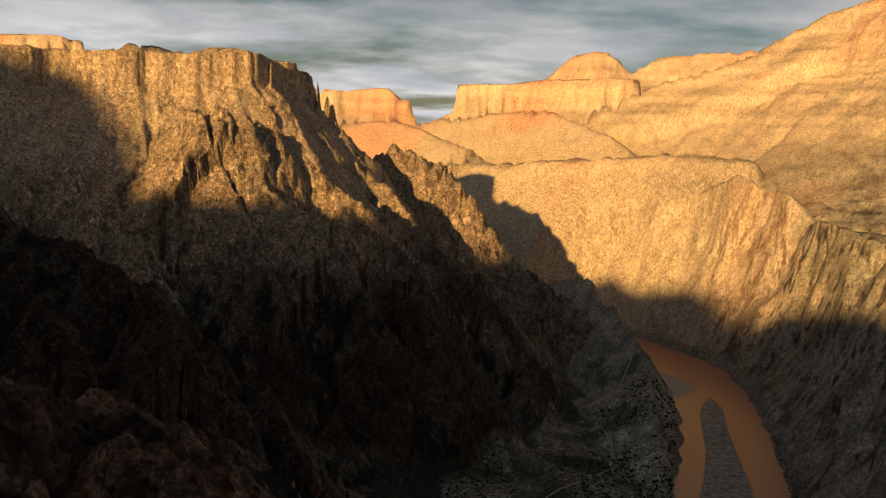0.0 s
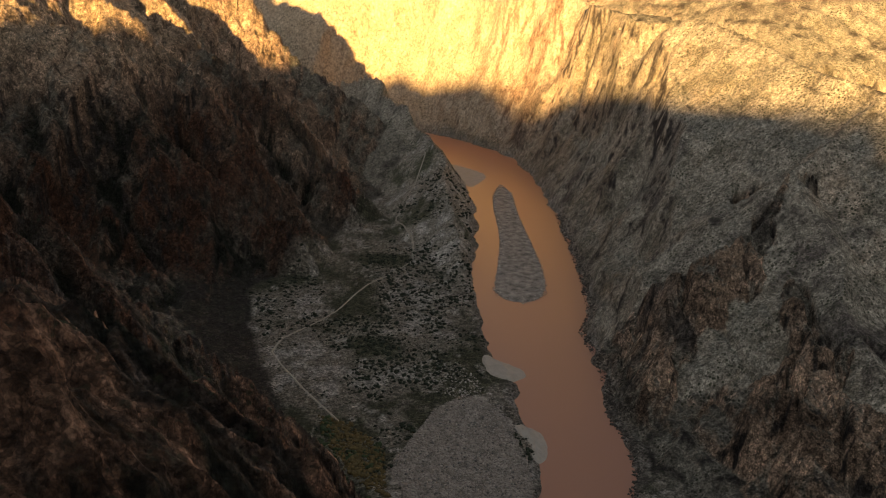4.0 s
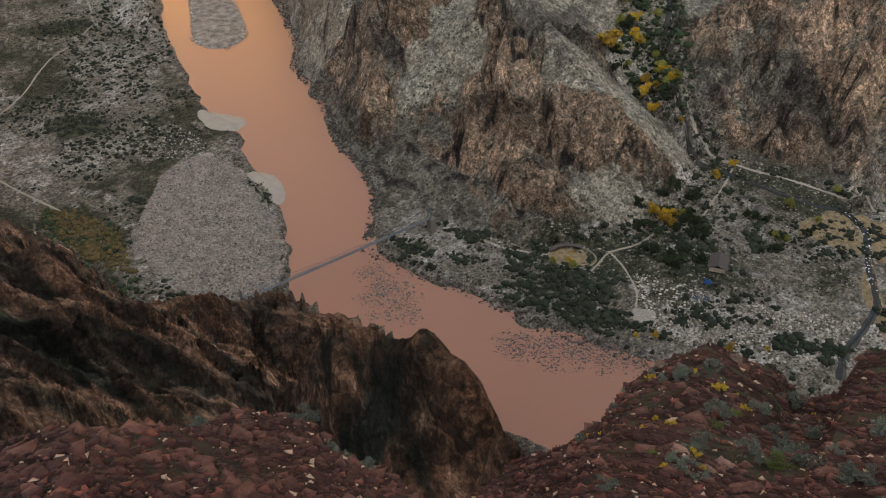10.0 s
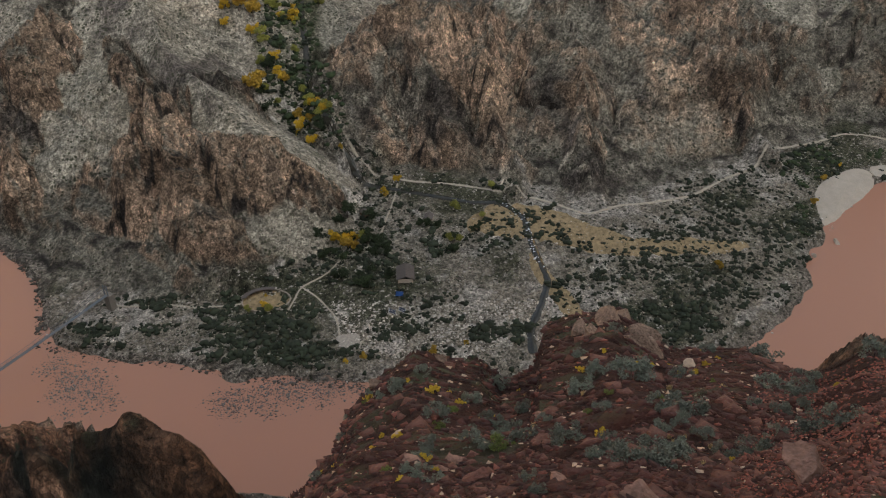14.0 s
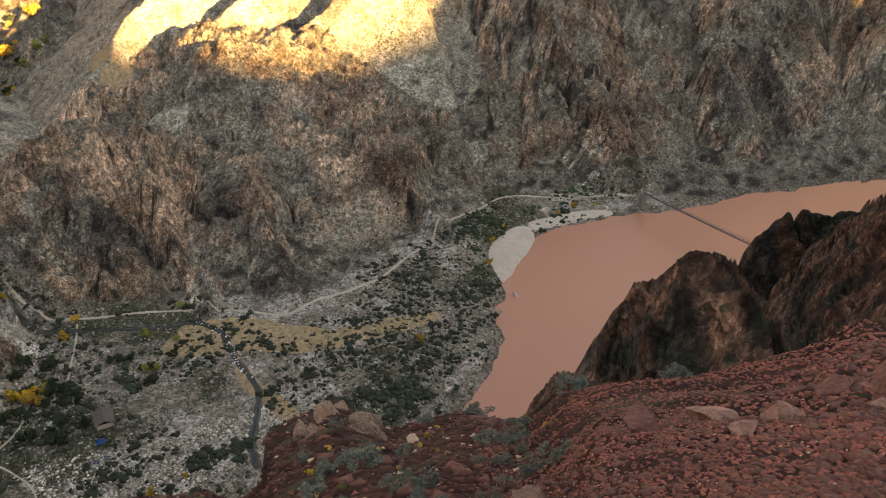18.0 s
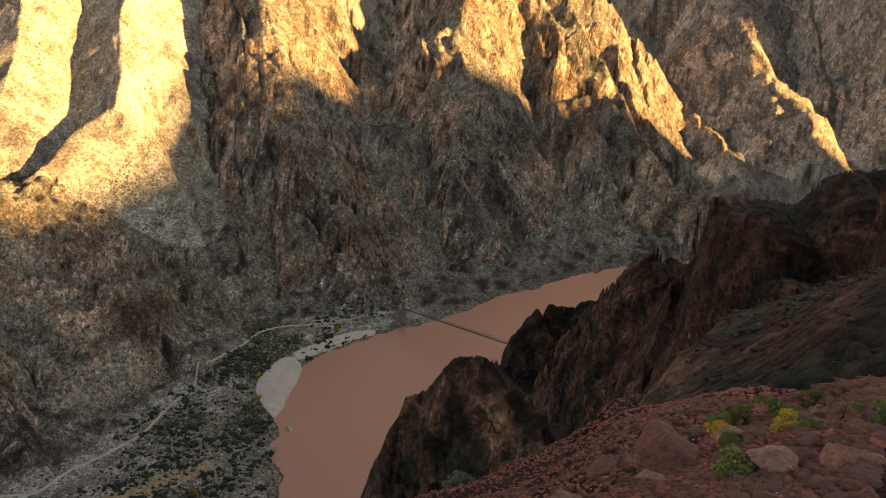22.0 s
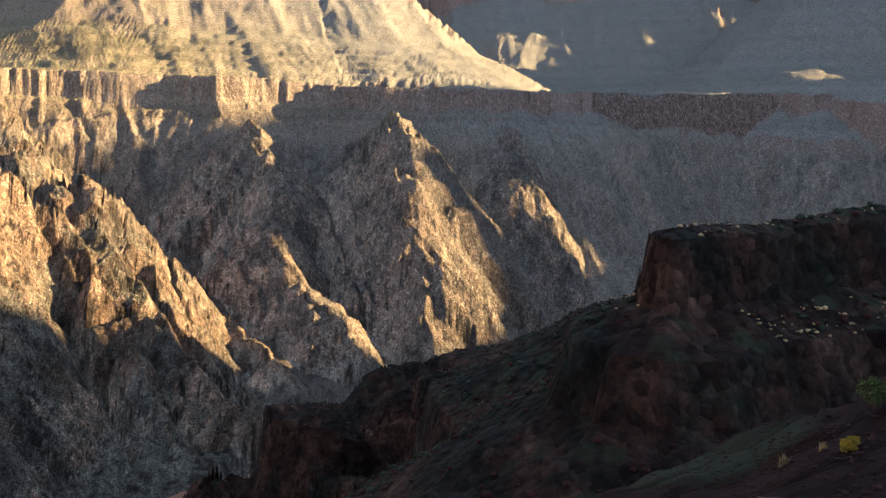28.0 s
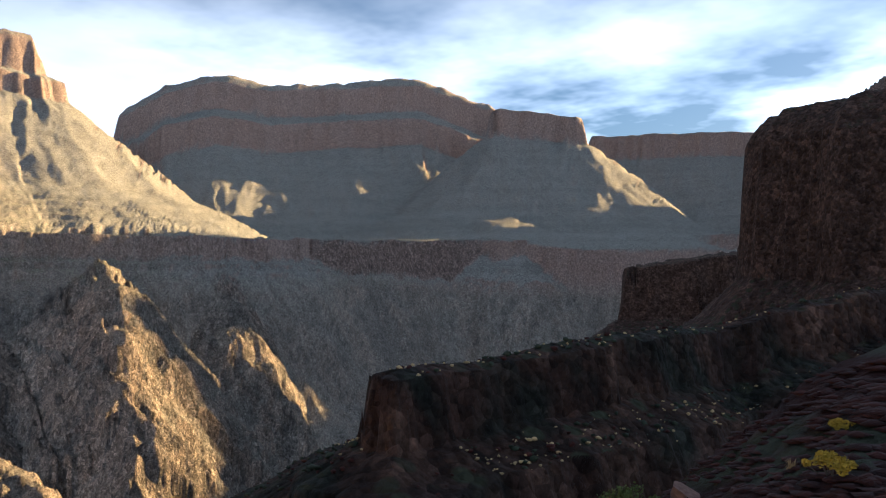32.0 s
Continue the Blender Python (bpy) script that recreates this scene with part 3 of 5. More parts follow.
    c = lerp(c, (0.24, 0.215, 0.13), high * ((0.85 - slope) * 2.5 + n3))
    west = np.clip((gy - 1500) / 500, 0, 1)
    c = lerp(c, (0.45, 0.345, 0.235), west * 0.8)
    c = lerp(c, (0.46, 0.24, 0.15), west * np.clip(n1 * 4 - 0.2, 0, 1) * 0.7)
    # far eastern mesas tinted grey for haze and cloud shade
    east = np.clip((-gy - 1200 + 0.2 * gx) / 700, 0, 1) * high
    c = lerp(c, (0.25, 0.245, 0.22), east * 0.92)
    band = vnoise(gz / 11 + 0.8 * n1, 0 * gz + 3.5) * 0.6 + vnoise(gz / 37 + n1, 0 * gz + 9.5) * 0.4
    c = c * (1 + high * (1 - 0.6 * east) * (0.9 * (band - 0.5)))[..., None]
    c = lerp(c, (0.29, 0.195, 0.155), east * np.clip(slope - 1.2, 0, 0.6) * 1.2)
    # sunlight on the west promontory's upper face, painted in as pale tan
    sunlit_tan = np.clip((gy - 900) / 100, 0, 1) * np.clip((150 - gx) / 150, 0, 1) * np.clip((gz - 220) / 60, 0, 1) * (1 - west)
    c = lerp(c, (0.42, 0.315, 0.215), sunlit_tan * (0.75 + n3))
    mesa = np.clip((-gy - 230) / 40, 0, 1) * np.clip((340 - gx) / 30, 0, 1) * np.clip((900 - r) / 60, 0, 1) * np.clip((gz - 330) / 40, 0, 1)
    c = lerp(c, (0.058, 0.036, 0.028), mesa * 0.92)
    flat = np.clip(1 - g_e / 12, 0, 1)
    c = lerp(c, (0.225, 0.20, 0.162), flat)
    c = lerp(c, (0.075, 0.076, 0.05), flat * (n2 * 3 + n3 * 1.5 + 0.1) * 1.2)
    c = lerp(c, (0.36, 0.33, 0.29), flat * (n3 * 2.5 - n2 * 2 - 0.5) * 2)
    c = lerp(c, (0.19, 0.165, 0.14), np.clip(1.2 - g_d / 10, 0, 1) * 0.8)
    r = np.hypot(gx, gy)
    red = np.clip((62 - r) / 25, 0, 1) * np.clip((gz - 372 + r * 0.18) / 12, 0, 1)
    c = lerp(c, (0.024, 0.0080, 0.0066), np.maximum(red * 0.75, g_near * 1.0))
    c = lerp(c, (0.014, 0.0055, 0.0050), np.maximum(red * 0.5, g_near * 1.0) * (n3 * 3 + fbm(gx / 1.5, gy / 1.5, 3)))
    return np.clip(c, 0.004, 0.8)


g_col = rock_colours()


def mat_plain(name, color, rough=0.9):
    m = bpy.data.materials.new(name)
    m.use_nodes = True
    b = m.node_tree.nodes["Principled BSDF"]
    b.inputs["Base Color"].default_value = (*color, 1)
    b.inputs["Roughness"].default_value = rough
    return m


def grid_mesh(name, gx, gy, gz, wrap):
    n, m = gx.shape
    co = np.stack([gx, gy, gz], -1).reshape(-1, 3).astype(np.float32)
    i = np.arange(n if wrap else n - 1)[:, None] * m + np.arange(m - 1)[None, :]
    j = ((np.arange(n if wrap else n - 1) + 1) % n)[:, None] * m + np.arange(m - 1)[None, :]
    quads = np.stack([i, i + 1, j + 1, j], -1).reshape(-1, 4).astype(np.int32)
    me = bpy.data.meshes.new(name)
    me.vertices.add(len(co))
    me.vertices.foreach_set("co", co.ravel())
    me.loops.add(quads.size)
    me.loops.foreach_set("vertex_index", quads.ravel())
    me.polygons.add(len(quads))
    me.polygons.foreach_set("loop_start", np.arange(0, quads.size, 4, dtype=np.int32))
    me.update(calc_edges=True)
    return me


def ground_material():
    m = bpy.data.materials.new("canyon_rock")
    m.use_nodes = True
    nt = m.node_tree
    n, l = nt.nodes, nt.links
    b = n["Principled BSDF"]
    b.inputs["Roughness"].default_value = 0.95
    b.inputs["Specular IOR Level"].default_value = 0.15
    tint = n.new("ShaderNodeAttribute")
    tint.attribute_name = "tint"
    pos = n.new("ShaderNodeTexCoord")

    def tex(kind, scale, detail=4.0, rough=0.6, squash=(1, 1, 1)):
        mp = n.new("ShaderNodeMapping")
        mp.inputs["Scale"].default_value = squash
        l.new(pos.outputs["Object"], mp.inputs[0])
        t = n.new(kind)
        l.new(mp.outputs[0], t.inputs["Vector"])
        t.inputs["Scale"].default_value = scale
        if kind == "ShaderNodeTexNoise":
            t.inputs["Detail"].default_value, t.inputs["Roughness"].default_value = detail, rough
        return t.outputs[0]

    def rng(src, a0, a1, b0, b1):
        mr = n.new("ShaderNodeMapRange")
        for k, v in enumerate((a0, a1, b0, b1)):
            mr.inputs[k + 1].default_value = v
        l.new(src, mr.inputs[0])
        return mr.outputs[0]

    def mul(c, f):
        v = n.new("ShaderNodeVectorMath")
        v.operation = "SCALE"
        l.new(c, v.inputs[0])
        l.new(f, v.inputs["Scale"])
        return v.outputs[0]

    grain = tex("ShaderNodeTexNoise", 0.22, 8.0, 0.75, (1, 1, 0.7))
    fine = tex("ShaderNodeTexNoise", 1.1, 7.0, 0.8)
    rugged = tint.outputs["Alpha"]
    col = mul(tint.outputs["Color"], rng(grain, 0.3, 0.7, 0.35, 1.7))
    col = mul(col, rng(fine, 0.3, 0.7, 0.45, 1.6))
    flat_pos = n.new("ShaderNodeVectorMath")
    flat_pos.operation = "DISTANCE"
    flat_pos.inputs[1].default_value = (0, 0, 390)   # the top of the red knoll
    l.new(pos.outputs["Object"], flat_pos.inputs[0])
    away = rng(flat_pos.outputs["Value"], 45, 70, 0.0, 1.0)
    farther = rng(flat_pos.outputs["Value"], 900, 1900, 1.0, 0.3)
    stones = []
    for scale, low, top in ((0.30, 0.72, 1.32), (0.85, 0.55, 1.5)):
        cell, sep_cell = n.new("ShaderNodeTexVoronoi"), n.new("ShaderNodeSeparateXYZ")
        cell.inputs["Scale"].default_value = scale
        l.new(pos.outputs["Object"], cell.inputs["Vector"])
        l.new(cell.outputs["Color"], sep_cell.inputs[0])
        stones.append((cell, rng(sep_cell.outputs[0], 0, 1, low, top)))
    # jointed blocks: each a tone of its own, dark cracks between
    warp = n.new("ShaderNodeTexNoise")
    warp.inputs["Scale"].default_value, warp.inputs["Detail"].default_value = 0.12, 4.0
    l.new(pos.outputs["Object"], warp.inputs["Vector"])
    wv = n.new("ShaderNodeVectorMath")
    wv.operation = "MULTIPLY_ADD"
    l.new(warp.outputs["Color"], wv.inputs[0])
    wv.inputs[1].default_value = (14, 14, 20)
    l.new(pos.outputs["Object"], wv.inputs[2])
    mp = n.new("ShaderNodeMapping")
    mp.inputs["Scale"].default_value = (1, 0.9, 0.6)
    l.new(wv.outputs[0], mp.inputs[0])
    block, edge = n.new("ShaderNodeTexVoronoi"), n.new("ShaderNodeTexVoronoi")
    edge.feature = "DISTANCE_TO_EDGE"
    for v in (block, edge):
        v.inputs["Scale"].default_value = 0.16
        l.new(mp.outputs[0], v.inputs["Vector"])
    tone = n.new("ShaderNodeSeparateXYZ")
    l.new(block.outputs["Color"], tone.inputs[0])
    geo = n.new("ShaderNodeNewGeometry")
    sx = n.new("ShaderNodeSeparateXYZ")
    l.new(geo.outputs["True Normal"], sx.inputs[0])
    steep = rng(sx.outputs[2], 0.5, 0.8, 1.0, 0.0)

    def times(a, b):
        q = n.new("ShaderNodeMath")
        q.operation = "MULTIPLY"
        l.new(a, q.inputs[0])
        l.new(b, q.inputs[1])
        return q.outputs[0]

    def blend(a, f):
        q = n.new("ShaderNodeMix")
        q.data_type = "FLOAT"
        q.inputs[2].default_value = 1.0
        l.new(f, q.inputs[0])
        l.new(a, q.inputs[3])
        return q.outputs[0]

    small, seam = n.new("ShaderNodeTexVoronoi"), n.new("ShaderNodeTexVoronoi")
    seam.feature = "DISTANCE_TO_EDGE"
    for v in (small, seam):
        v.inputs["Scale"].default_value = 0.75
        l.new(mp.outputs[0], v.inputs["Vector"])
    tone2 = n.new("ShaderNodeSeparateXYZ")
    l.new(small.outputs["Color"], tone2.inputs[0])
    steep = times(steep, rng(rugged, 0.2, 0.9, 0.1, 1.0))
    col = mul(col, blend(rng(tone.outputs[0], 0, 1, 0.65, 1.4), steep))
    col = mul(col, blend(rng(edge.outputs["Distance"], 0.0, 0.08, 0.4, 1.0), steep))
    col = mul(col, blend(rng(tone2.outputs[0], 0, 1, 0.7, 1.35), steep))
    col = mul(col, blend(rng(seam.outputs["Distance"], 0.0, 0.08, 0.5, 1.0), steep))
    for cell, value in stones:
        col = mul(col, blend(value, times(away, farther)))
    # low desert scrub, dark specks on the scree
    vor = n.new("ShaderNodeTexVoronoi")
    vor.inputs["Scale"].default_value = 0.27
    l.new(pos.outputs["Object"], vor.inputs["Vector"])
    speck = rng(vor.outputs["Distance"], 0.26, 0.36, 1.0, 0.0)
    patch = rng(tex("ShaderNodeTexNoise", 0.03, 3.0), 0.42, 0.58, 0.35, 0.95)
    gentle = rng(sx.outputs[2], 0.45, 0.7, 0.0, 1.0)

    mx = n.new("ShaderNodeMix")
    mx.data_type = "RGBA"
    l.new(times(times(speck, patch), gentle), mx.inputs[0])
    l.new(col, mx.inputs[6])
    mx.inputs[7].default_value = (0.040, 0.045, 0.026, 1)
    l.new(mx.outputs[2], b.inputs["Base Color"])
    last = None
    for src, dist in ((tex("ShaderNodeTexNoise", 0.09, 6.0, 0.7, (1, 1, 0.75)), 11.0), (rng(block.outputs["Distance"], 0, 1, 1, 0), 5.0), (rng(small.outputs["Distance"], 0, 1, 1, 0), 1.2), (rng(stones[1][0].outputs["Distance"], 0, 1, 1, 0), 1.0), (grain, 4.0), (fine, 0.2)):
        bump = n.new("ShaderNodeBump")
        bump.inputs["Distance"].default_value = dist
        if dist > 1:
            l.new(rng(rugged, 0.1, 0.9, 0.22, 0.95), bump.inputs["Strength"])
        l.new(src, bump.inputs["Height"])
        if last:
            l.new(last, bump.inputs["Normal"])
        last = bump.outputs[0]
    l.new(last, b.inputs["Normal"])
    return m


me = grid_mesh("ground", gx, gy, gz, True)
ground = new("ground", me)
me.materials.append(ground_material())
tint = me.attributes.new("tint", "FLOAT_COLOR", "POINT")
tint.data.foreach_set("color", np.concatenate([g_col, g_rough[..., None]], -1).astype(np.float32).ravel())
tagged(ground, "rugged canyon walls of dark schist and tan ledges", "canyon ground", kind="structure")
wide = rounded(RIVER, 1)
nxt, prv = np.roll(wide, -1, axis=0), np.roll(wide, 1, axis=0)
norm = np.stack([(nxt - prv)[:, 1], -(nxt - prv)[:, 0]], -1)
norm /= np.hypot(*norm.T)[:, None]
turned = np.sign(np.sum(wide[:, 0] * nxt[:, 1] - wide[:, 1] * nxt[:, 0]))
wide = wide + norm * turned * 12
bm = bmesh.new()
bm.faces.new([bm.verts.new((px, py, 0)) for px, py in wide])
bmesh.ops.triangulate(bm, faces=bm.faces[:])
me = bpy.data.meshes.new("river")
bm.to_mesh(me)
river = new("river", me)
me.materials.append(mat_plain("muddy_water", (0.29, 0.14, 0.088), 0.34))
tagged(river, "muddy reddish-brown river between gravel banks", "river", kind="structure")


# ---------------------------------------------------------------- helpers for things
rng = random.Random(5)


AZ_STEPS = np.degrees(np.append(AZ, AZ[0] + 2 * math.pi))


def ground_zs(pts):
    """Height of the ground sheet under each point."""
    a = np.array(pts, float)
    az, r = np.degrees(np.arctan2(a[:, 0], a[:, 1])), np.hypot(a[:, 0], a[:, 1])
    i = np.interp(np.where(az < AZ_STEPS[0], az + 360, az), AZ_STEPS, np.arange(len(AZ_STEPS)))
    i0 = np.floor(i).astype(int)
    out = []
    for k, u, q in zip(i0, i - i0, r):
        m, n = k % len(AZ), (k + 1) % len(AZ)
        z = []
        for c in (m, n):
            j = min(max(int(RADG[c].searchsorted(q)), 1), ROWS - 1)
            r0, r1 = RADG[c, j - 1], RADG[c, j]
            z.append(gz[c, j - 1] + (gz[c, j] - gz[c, j - 1]) * (q - r0) / (r1 - r0))
        out.append(z[0] * (1 - u) + z[1] * u)
    return np.array(out)


def ground_z(x, y):
    return float(ground_zs([(x, y)])[0])


def mat(name, color, rough=0.85, spread=0.25, scale=6.0, metal=0.0, bump=0.0, rnd=0.0):
    """A surface with grain at two scales; rnd: how far single pieces differ in tone."""
    m = bpy.data.materials.new(name)
    m.use_nodes = True
    n, l = m.node_tree.nodes, m.node_tree.links
    b = n["Principled BSDF"]
    b.inputs["Roughness"].default_value, b.inputs["Metallic"].default_value = rough, metal
    b.inputs["Specular IOR Level"].default_value = 0.3
    pos = n.new("ShaderNodeTexCoord")
    big, small = n.new("ShaderNodeTexNoise"), n.new("ShaderNodeTexNoise")
    for t, s in ((big, scale), (small, scale * 7)):
        t.inputs["Scale"].default_value, t.inputs["Detail"].default_value = s, 5.0
        l.new(pos.outputs["Object"], t.inputs["Vector"])
    add = n.new("ShaderNodeMath")
    add.operation = "ADD"
    l.new(big.outputs[0], add.inputs[0])
    l.new(small.outputs[0], add.inputs[1])
    mr = n.new("ShaderNodeMapRange")
    mr.inputs[1].default_value, mr.inputs[2].default_value = 0.7, 1.3
    mr.inputs[3].default_value, mr.inputs[4].default_value = 1 - spread, 1 + spread
    l.new(add.outputs[0], mr.inputs[0])
    factor = mr.outputs[0]
    if rnd:
        info, geo = n.new("ShaderNodeObjectInfo"), n.new("ShaderNodeNewGeometry")
        sm = n.new("ShaderNodeMath")
        sm.operation = "ADD"
        l.new(info.outputs["Random"], sm.inputs[0])
        l.new(geo.outputs["Random Per Island"], sm.inputs[1])
        m2 = n.new("ShaderNodeMapRange")
        m2.inputs[2].default_value = 2.0
        m2.inputs[3].default_value, m2.inputs[4].default_value = 1 - rnd, 1 + rnd
        l.new(sm.outputs[0], m2.inputs[0])
        mu = n.new("ShaderNodeMath")
        mu.operation = "MULTIPLY"
        l.new(factor, mu.inputs[0])
        l.new(m2.outputs[0], mu.inputs[1])
        factor = mu.outputs[0]
    sc = n.new("ShaderNodeVectorMath")
    sc.operation = "SCALE"
    sc.inputs[0].default_value = color
    l.new(factor, sc.inputs["Scale"])
    l.new(sc.outputs[0], b.inputs["Base Color"])
    if bump:
        bp = n.new("ShaderNodeBump")
        bp.inputs["Distance"].default_value = bump
        l.new(add.outputs[0], bp.inputs["Height"])
        l.new(bp.outputs[0], b.inputs["Normal"])
    return m


M = dict(
    steel=mat("grey_steel", (0.12, 0.135, 0.15), 0.5, 0.15, 2.0, 0.4),
    dark_steel=mat("dark_steel", (0.075, 0.06, 0.05), 0.6, 0.2, 2.0, 0.3),
    cable=mat("steel_cable", (0.11, 0.12, 0.13), 0.5, 0.1, 2.0, 0.5),
    concrete=mat("concrete", (0.16, 0.14, 0.12), 0.9, 0.2, 1.0),
    roof=mat("weathered_roof", (0.085, 0.072, 0.065), 0.85, 0.3, 1.5),
    wall=mat("plaster_wall", (0.42, 0.35, 0.28), 0.9, 0.2, 1.0),
    timber=mat("timber", (0.12, 0.075, 0.05), 0.85, 0.3, 3.0),
    door=mat("red_brown_door", (0.14, 0.055, 0.04), 0.7, 0.2, 3.0),
    tarp=mat("blue_tarp", (0.02, 0.075, 0.24), 0.6, 0.2, 1.0),
    glass=mat("solar_glass", (0.018, 0.022, 0.035), 0.12, 0.1, 1.0),
    white=mat("white_frame", (0.62, 0.62, 0.6), 0.5, 0.1, 1.0),
    stone=mat("field_stone", (0.27, 0.235, 0.195), 0.95, 0.35, 1.5, rnd=0.35),
    boulder=mat("pale_boulder", (0.42, 0.385, 0.34), 0.95, 0.3, 1.0, rnd=0.55),
    cobble=mat("river_cobble", (0.36, 0.315, 0.27), 0.95, 0.3, 1.0, rnd=0.6),
    dark_cobble=mat("wet_cobble", (0.13, 0.12, 0.11), 0.6, 0.3, 1.0, rnd=0.5),
    bank_stone=mat("bank_stone", (0.075, 0.065, 0.055), 0.8, 0.4, 0.8, rnd=0.5),
    dirt=mat("trodden_dirt", (0.30, 0.262, 0.21), 0.95, 0.18, 0.4),
    ochre=mat("ochre_grass", (0.20, 0.150, 0.085), 0.95, 0.6, 0.3),
    sand=mat("pale_sand", (0.32, 0.285, 0.24), 0.95, 0.12, 0.15),
    gravel=mat("grey_gravel", (0.23, 0.20, 0.168), 0.95, 0.7, 0.12, bump=0.3),
    creek=mat("creek_water", (0.030, 0.028, 0.022), 0.08, 0.4, 0.4),
    foam=mat("white_water", (0.7, 0.72, 0.75), 0.6, 0.2, 1.0),
    bark=mat("bark", (0.10, 0.08, 0.065), 0.95, 0.3, 3.0),
    yellow=mat("yellow_leaves", (0.42, 0.27, 0.018), 0.8, 0.4, 0.8, rnd=0.45),
    orange=mat("orange_leaves", (0.30, 0.19, 0.025), 0.8, 0.4, 0.8, rnd=0.4),
    lime=mat("lime_leaves", (0.20, 0.20, 0.045), 0.8, 0.4, 0.8, rnd=0.45),
    green=mat("green_leaves", (0.024, 0.036, 0.014), 0.85, 0.4, 0.8, rnd=0.6),
    scrub=mat("dark_scrub", (0.024, 0.031, 0.018), 0.9, 0.4, 0.8, rnd=0.6),
    sage=mat("sage_leaves", (0.115, 0.128, 0.102), 0.9, 0.3, 8.0, rnd=0.45),
    herb=mat("green_herb", (0.11, 0.14, 0.035), 0.85, 0.3, 8.0, rnd=0.45),
    bloom=mat("yellow_bloom", (0.42, 0.30, 0.03), 0.85, 0.3, 8.0, rnd=0.4),
    straw=mat("dry_grass", (0.42, 0.31, 0.15), 0.9, 0.3, 8.0, rnd=0.4),
    twig=mat("twig", (0.11, 0.085, 0.065), 0.95, 0.3, 9.0),
    slab=mat("reddish_slab", (0.19, 0.108, 0.082), 0.92, 0.35, 2.5, bump=0.05, rnd=0.3),
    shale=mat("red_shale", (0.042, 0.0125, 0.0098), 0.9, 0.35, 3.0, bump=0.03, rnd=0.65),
    redrock=mat("pinkish_rock", (0.105, 0.046, 0.035), 0.92, 0.35, 2.5, bump=0.05, rnd=0.25),
    pink_shale=mat("pinkish_shale", (0.135, 0.045, 0.033), 0.9, 0.35, 3.0, bump=0.03, rnd=0.65),
    wetgravel=mat("wet_gravel", (0.16, 0.11, 0.085), 0.7, 0.5, 0.3, bump=0.2),
    willow=mat("willow_leaves", (0.085, 0.062, 0.024), 0.9, 0.4, 0.8, rnd=0.5),
    outcrop=mat("brown_outcrop", (0.17, 0.115, 0.085), 0.95, 0.5, 1.2, bump=0.2, rnd=0.25),
    pad=mat("pale_gravel_pad", (0.27, 0.24, 0.205), 0.95, 0.3, 0.6, bump=0.1),
    buff=mat("buff_rock", (0.36, 0.27, 0.20), 0.9, 0.25, 4.0, bump=0.02, rnd=0.1),
)


def part(name, bm, material, parent=None, label="", smooth=False):
    me = bpy.data.meshes.new(name)
    bm.to_mesh(me)
    bm.free()
    me.materials.append(M[material])
    if smooth:
        for p in me.polygons:
            p.use_smooth = True
    ob = new(name, me)
    if parent is not None:
        ob.parent = parent
    if label:
        ob["label"] = label
    return ob


def raw_mesh(name, verts, faces, material):
    me = bpy.data.meshes.new(name)
    me.from_pydata([tuple(v) for v in verts], [], [tuple(f) for f in faces])
    me.materials.append(M[material])
    return me


def box(bm, size, at=(0, 0, 0), m=None, bevel=0.0):
    r = bmesh.ops.create_cube(bm, size=1.0, matrix=Matrix.Translation(at) @ (m or Matrix()) @ Matrix.Diagonal((*size, 1)))
    if bevel:
        es = list({e for v in r["verts"] for e in v.link_edges})
        bmesh.ops.bevel(bm, geom=es, offset=bevel, segments=1, affect="EDGES")


def rod(bm, a, b, r, sides=6):
    a, b = Vector(a), Vector(b)
    d = b - a
    m = Matrix.Translation((a + b) / 2) @ d.to_track_quat("Z", "Y").to_matrix().to_4x4()
    bmesh.ops.create_cone(bm, cap_ends=True, segments=sides, radius1=r, radius2=r, depth=d.length, matrix=m)


def empty(name, x, y, z, turn=0.0):
    ob = new(name)
    ob.empty_display_size = 0.5
    ob.matrix_world = pose(x, y, z, 0, 0, turn)
    return ob


ICO_V, ICO_F = [], []
_b = bmesh.new()
bmesh.ops.create_icosphere(_b, subdivisions=1, radius=1.0)
ICO_V = np.array([v.co[:] for v in _b.verts])
ICO_F = np.array([[v.index for v in f.verts] for f in _b.faces])
_b.free()


def rock_bmesh(seed, size, flat=0.6, cuts=3):
    """An angular stone: a ball cut by planes and roughened."""
    r = random.Random(seed)
    bm = bmesh.new()
    bmesh.ops.create_icosphere(bm, subdivisions=3, radius=1.0)
    for k in range(12 + cuts):
        n = Vector((r.uniform(-1, 1), r.uniform(-1, 1), r.uniform(-0.6, 1))).normalized()
        off = r.uniform(0.3, 0.68)
        for v in bm.verts:
            d = v.co.dot(n) - off
            if d > 0:
                v.co -= n * d
    for v in bm.verts:
        f = 1 + 0.16 * noise.fractal(v.co * 2.6 + Vector((seed, 0, 0)), 1.0, 2.0, 4)
        v.co = Vector((v.co.x * size[0] * f, v.co.y * size[1] * f, v.co.z * size[2] * f))
    bmesh.ops.remove_doubles(bm, verts=bm.verts, dist=0.01 * max(size))
    return bm


